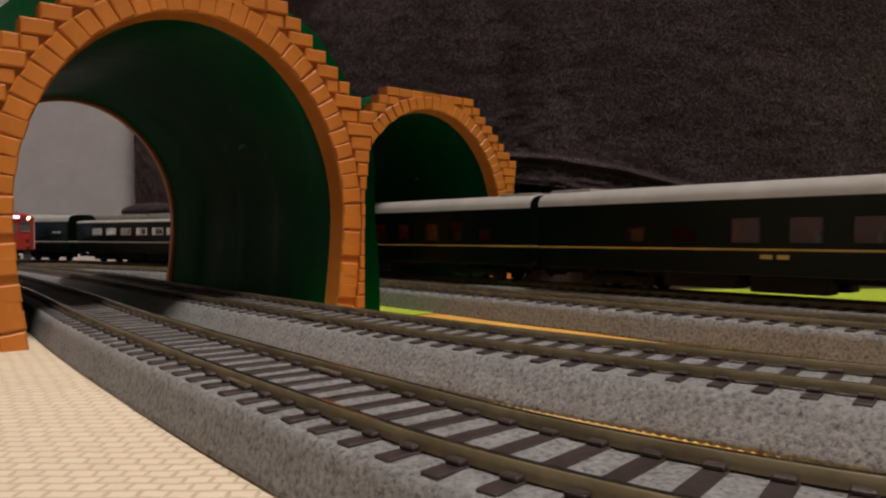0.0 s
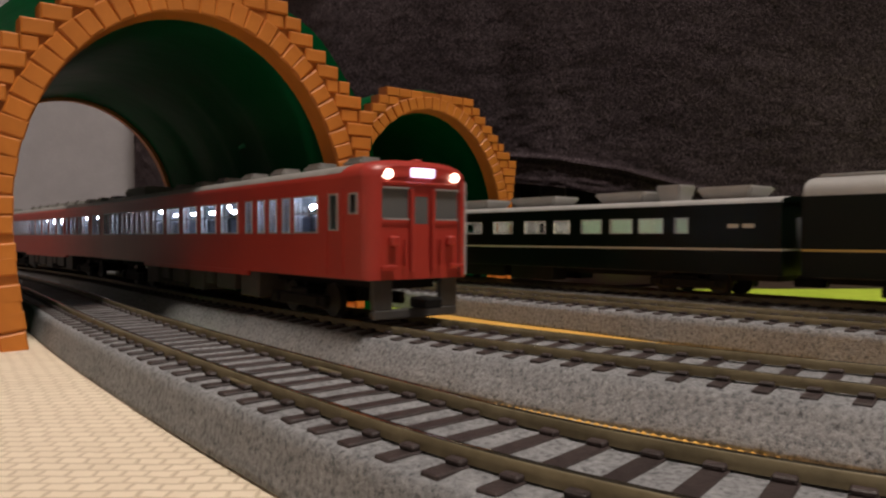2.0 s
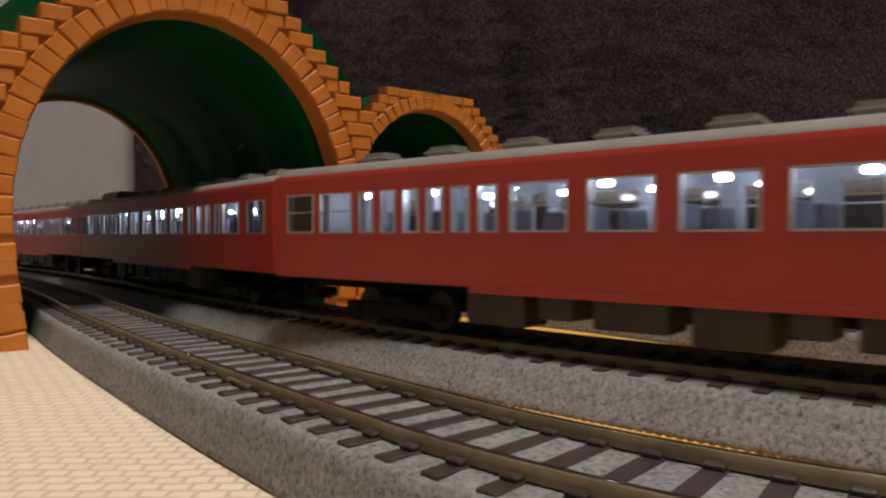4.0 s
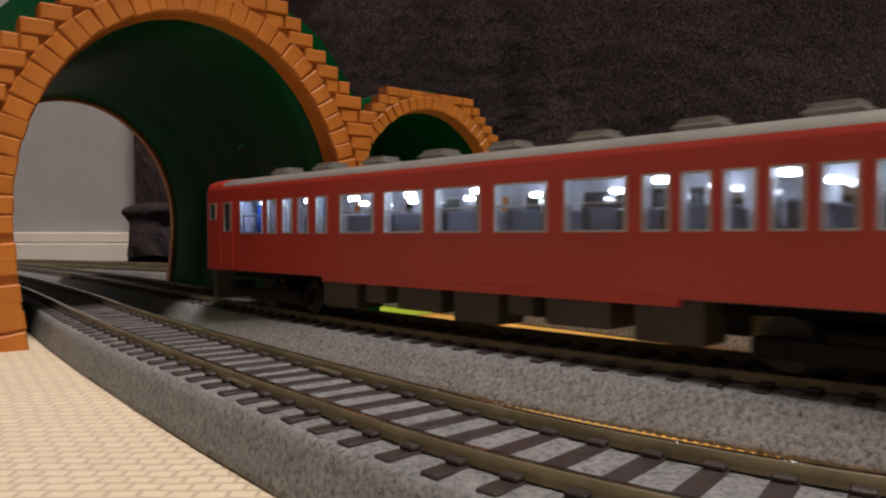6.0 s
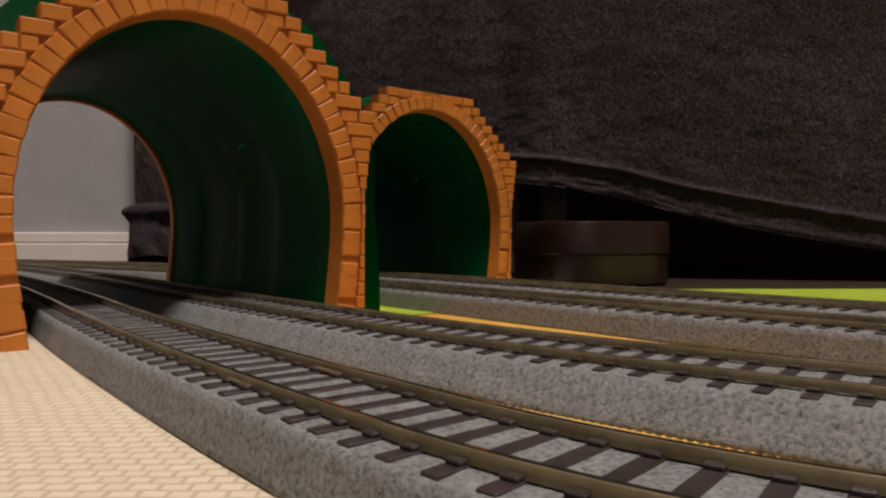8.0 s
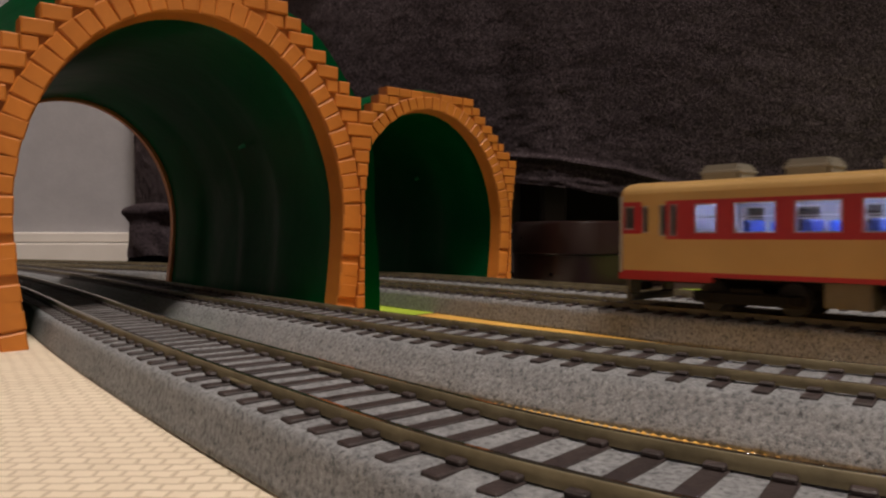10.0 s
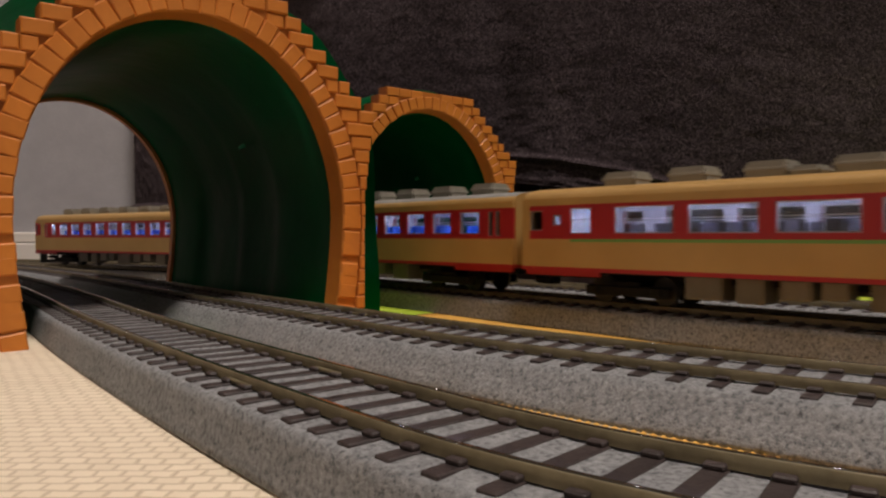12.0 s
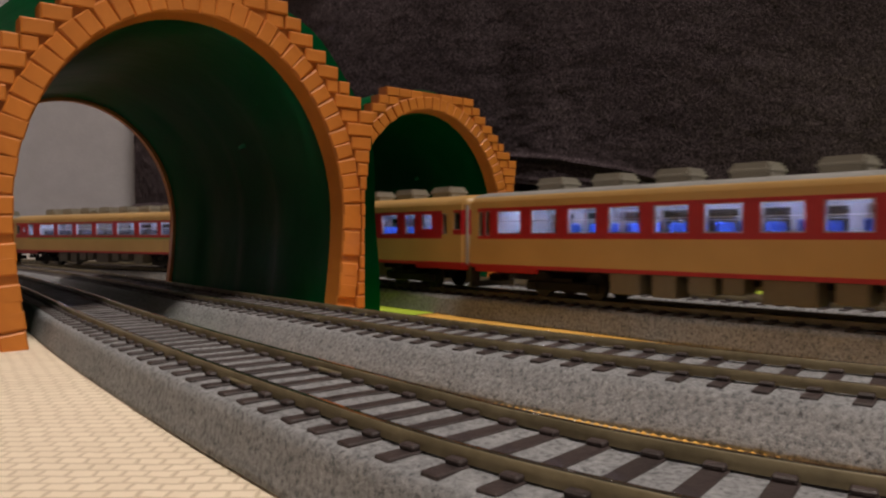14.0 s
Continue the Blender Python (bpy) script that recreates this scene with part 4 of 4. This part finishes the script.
# cream and red express railcars
def cream_spec(grey_roof, green, front, back, lead):
    z0, z1, L = 6.2, 21.2, 141.5
    low, high = 13.9, 19.1
    if green:
        from_rear = [(2.6, 6.2, 14.6, 18.8), (9.0, 12.4, 14.6, 18.8), (15.2, 17.4, 15.6, 17.8), (19.2, 25.4, low, high)] + [(27.2 + 15.6 * k, 40.0 + 15.6 * k, low, high) for k in range(6)] + [(123.4, 128.6, low, high), (131.0, 133.2, 15.6, 17.8), (135.9, 139.4, 14.6, 18.8)]
        w = [(a - L / 2, b - L / 2, c, d) for a, b, c, d in from_rear]
    elif back:
        from_rear = [(2.7, 5.2, 15.0, 19.2), (7.4, 9.2, 13.9, 19.0), (13.0, 17.2, 15.2, 19.0), (19.6, 24.0, low, high)] + [(26.6 + 10 * k, 33.8 + 10 * k, low, high) for k in range(10)] + [(127.5, 131, 15.0, 18.4), (135, 138.4, 14.8, 18.8)]
        w = [(a - L / 2, b - L / 2, c, d) for a, b, c, d in from_rear]
    else:
        if front:
            ways = [(2.0, 4.4, 14.6, 19.0), (6.0, 7.4, 14.0, 19.0), (9.6, 11.1, 13.4, 19.1), (11.7, 13.2, 13.4, 19.1), (16.5, 20.7, low, high)] + [(23.7 + 10 * k, 30.8 + 10 * k, low, high) for k in range(10 if lead else 11)]
        else:
            ways = [(2.2, 3.9, 13.4, 19.1), (4.4, 6.1, 13.4, 19.1)] + [(8.3 + 10.05 * k, 15.5 + 10.05 * k, low, high) for k in range(12)]
        ways += [(127.5, 131, 15.0, 18.2), (135.5, 139.3, 14.8, 18.8)] if lead else [(133.4, 135.1, 13.4, 19.1), (135.7, 137.4, 13.4, 19.1)]
        w = [(L / 2 - b, L / 2 - a, c, d) for a, b, c, d in ways]

    def colour(x, z):
        d = L / 2 - x if front else x + L / 2 if back and x < 0 else 99
        if 12.8 < z < 19.8:
            if d < 10.5:
                return 1 if d < 5.9 and z > 13.8 else 0
            return 1 if x > -L / 2 + 1.2 and (front or x < L / 2 - 1.2) else 0
        if z < 7.0:
            return 1
        if green and 12.2 < z < 12.81 and abs(x) < 58:
            return 2
        return 0

    def cab(x, z):
        return 1 if (13.8 < z < 19.8 or z < 7.0) else 0

    def end(x, z):
        return 1 if z < 7.0 else 0
    units = [(-53.4 + 15.2 * k, 7.4, 6.4, 3.0) for k in range(8)] if not green else [(-54 + 15 * k, 7.6, 6.4, 3.1) for k in range(8)] + [(14.5, 5, 6, 1.9), (-23.5, 5, 6, 1.9)]
    return dict(category="railcar", group="cream and red railcars", length=L, half=9.7, z0=z0, z1=z1, top=23.7, windows=sorted(w), bands=(7.0, 12.2, 12.8, 13.8, 19.8), colour_of=colour, cab_colour=cab, end_colour=end,
                paints=(CREAMP, REDBAND, LINEGREEN), frame=FRAME, roof=GREYROOF if grey_roof else CREAMP, cant=2 if grey_roof else 0, roof_units=units, unit_mat=COOLER, cab_front=front, cab_back=back,
                cab_windows=[(-8.0, -3.2, 14.6, 19.0), (3.2, 8.0, 14.6, 19.0)], win_top=19.1, doors=(), glow=GLOWV, lamp_z=1.35, lamps=[-48 + 12 * k for k in range(9)] if front else [(-48 if back else -62) + 12 * k for k in range(11)], seat=SEATD if green else SEATB,
                box_mat=BOXGREY, seats=[-43 + 9.85 * k for k in range(10)], pivot=46, boxes=[(-28, 6.5, 4.2, 3.4), (-18.5, 5, 3.0, 3.8), (-11.5, 5, 3.6, 3.4), (-2, 9, 4.3, 3.4), (7.5, 4, 3.0, 3.8), (13.5, 5, 3.4, 3.4), (21, 5, 4.4, 3.4), (29.5, 7, 4.2, 3.4)])


def cream_car(label, grey_roof, green=False, front=False, back=False, lead=False):
    root = car("express_railcar", label, cream_spec(grey_roof, green, front, back, lead))
    for s in (-1, 1):
        for sy in (-1, 1):
            part("side_skirt", one_box(-9.5, 9.5, -0.3, 0.3, 0, 1.25), REDBAND, root, "red step below the body end", at=mpose(s * 60.5, sy * 9.45, 5.2))
    return root


CREAM_CARS = [cream_car("cream railcar with red window band and driving cab leading", False, front=True, lead=True), cream_car("cream railcar with red window band and grey roof", True, front=True),
              cream_car("cream railcar with red band and light green line", False, green=True), cream_car("cream railcar with red window band, cream roof and rear cab", False, back=True),
              cream_car("cream railcar with red window band and grey roof, last in train", True)]


# dark green sleeping cars
DINER = ((21.4, 25.0), (28.0, 34.8), (36.6, 43.4), (45.9, 52.6), (56.4, 62.0), (65.0, 73.0), (77.6, 85.6), (90.6, 98.6), (103.0, 111.0), (115.4, 123.4))


def green_spec(kind):
    z0, z1, L = 5.2, 20.4 if kind == "diner" else 21.4, 138.5
    if kind == "diner":
        w = [(L / 2 - b, L / 2 - a, 14.0, 17.6) for a, b in DINER]
        units = [(53.8, 13.7, 11, 3.0), (38.3, 7, 7.5, 4.2), (25.2, 15.7, 11, 2.9), (-5.2, 18, 11, 2.9), (-31.7, 16, 11, 2.9), (-54, 14, 11, 2.9)]
    elif kind == "salon":
        w = [(a - L / 2, b - L / 2, c, d) for a, b, c, d in ((28.0, 33.8, 12.0, 15.6), (41.0, 46.9, 12.0, 15.6), (55.5, 62.0, 11.8, 17.4), (68.0, 74.8, 11.8, 17.4), (80.0, 86.5, 11.8, 17.4), (94.4, 100.6, 11.8, 17.4), (105.4, 111.4, 11.8, 17.4), (118.0, 123.0, 12.0, 15.6))]
        units = [(-61, 13, 12, 0.6), (61, 13, 12, 0.6)]
    else:
        w = [(-47 + 19 * k, -42 + 19 * k, 13.4, 17.2) for k in range(6)]
        units = [(61, 14, 13, 0.5), (-55, 9, 11, 1.4)]
    return dict(category="passenger car", group="dark green sleeping cars", length=L, half=9.7, z0=z0, z1=z1, top=25.6 if kind != "diner" else 21.9, windows=sorted(w), bands=(10.3, 10.75),
                colour_of=lambda x, z: 1 if 10.3 < z < 10.75 else 0, cab_colour=lambda x, z: 0, end_colour=lambda x, z: 1 if 10.3 < z < 10.75 else 0, paints=(DARKGREEN, GOLD if kind == "salon" else PALELINE), frame=DARKGREEN if kind != "diner" else FRAME, bars=False,
                roof=SILVER, lining=INNER if kind == "diner" else SALON, cant=0, roof_units=units, unit_mat=SILVER, flare=kind == "diner", cab_windows=[], win_top=17.6, glow={"diner": GLOWY, "salon": GLOWR}.get(kind), lamps=[-60 + 10 * k for k in range(13)], lamp_z=2.2 if kind == "salon" else 1.6,
                lamp_y=(-5.0, 5.0) if kind == "salon" else (0,), seat=SEATD, seats=[-40 + 11 * k for k in range(8)], pivot=46, box_mat=BLACK, boxes=[(-22, 18, 3.4, 3.0), (-2, 16, 3.8, 3.0)])


GREEN_CARS = []
for kind, label in (("salon", "dark green sleeping car with silver roof and dim red windows"), ("salon", "dark green sleeping car with silver roof and dim red windows"), ("diner", "dark green dining car with warm lit windows and roof domes"),
                    ("sleeper", "dark green sleeping car with plain silver roof"), ("sleeper", "dark green sleeping car ending the train")):
    c = car("sleeping_car", label, green_spec(kind))
    for s in (-1, 1):
        part("crest", box(one_box(-3.0, -0.5, -0.1, 0.1, -0.45, 0.45), 0.5, 3.0, -0.1, 0.1, -0.45, 0.45), GOLD if kind == "salon" else PALELINE, c, "pale crest bars", at=mpose(-4.2 if kind == "salon" else 60.4, s * 9.75, 9.0 if kind == "salon" else 15.6))
    if kind == "diner":
        for s in (-1, 1):
            for a, b in DINER[:4]:
                part("blind", one_box(69.25 - b - 0.2, 69.25 - a + 0.2, -0.08, 0.08, 13.8, 17.8), FROST, c, "pale frosted blind", at=mpose(0, s * 8.95, 0))
    if kind == "salon":
        # Added centre panel; keeps light from the far-side windows from showing through.
        part("corridor_wall", one_box(-60, 60, -0.3, 0.3, 6.0, 20.8), SALON, c, "added dark red panel blocking light through from the far windows")
    GREEN_CARS.append(c)


# ---- motion along the lines ----
def ride(cars, line, lead, pitch, pivot, towards_far):
    """Each car's middle follows the leading end by half a pitch and one pitch a car; lead(t) is that end's place on the line."""
    sign = 1 if towards_far else -1
    for k, c in enumerate(cars):
        rows = []
        for i in range(0, 57):
            t = i * 0.25
            mid = lead(t) - sign * pitch * (k + 0.5)
            xf, yf, _ = line.at(mid + sign * pivot)
            xb, yb, _ = line.at(mid - sign * pivot)
            rows.append((t, mpose((xf + xb) / 2, (yf + yb) / 2, RAIL, 0, 0, math.degrees(math.atan2(yf - yb, xf - xb)))))
        walk(c, rows)


def table(pairs):
    """A smooth run through (seconds, place) pairs."""
    ts = np.array([p[0] for p in pairs], float)
    ss = np.array([p[1] for p in pairs], float)
    d = np.gradient(ss, ts)

    def at(t):
        i = int(min(max(np.searchsorted(ts, t) - 1, 0), len(ts) - 2))
        h = ts[i + 1] - ts[i]
        w = (t - ts[i]) / h
        return float((2 * w ** 3 - 3 * w * w + 1) * ss[i] + (w ** 3 - 2 * w * w + w) * h * d[i] + (3 * w * w - 2 * w ** 3) * ss[i + 1] + (w ** 3 - w * w) * h * d[i + 1])
    return at


RED_LEAD = table([(0, 396), (0.4, 318), (0.8, 243.5), (1.0, 209), (1.2, 177), (1.6, 124.5), (2.0, 72.5), (2.4, 19.2), (3.0, -61.8), (5.5, -395.2), (6.1, -474), (6.5, -527), (6.9, -579), (7.6, -660), (8.6, -720), (9.5, -740), (14, -740)])
CREAM_LEAD = table([(0, -300), (6.5, -300), (7.5, -274), (8.4, -186), (9.0, -98), (10.3, 102), (11.0, 213), (11.6, 309), (12.6, 462.5), (13.5, 600.5), (14.0, 679.5)])
GREEN_LEAD = table([(0, -38.4), (1.0, -145.5), (2.0, -253), (4.0, -466), (6.0, -665), (7.0, -730), (8.0, -760), (9.0, -768), (14.0, -768)])


def motions():
    ride(RED_CARS, LINE2, RED_LEAD, 149.0, 47.0, False)
    ride(CREAM_CARS, LINE3, CREAM_LEAD, 146.0, 46.0, True)
    ride(GREEN_CARS, LINE4, GREEN_LEAD, 143.0, 46.0, False)


motions()
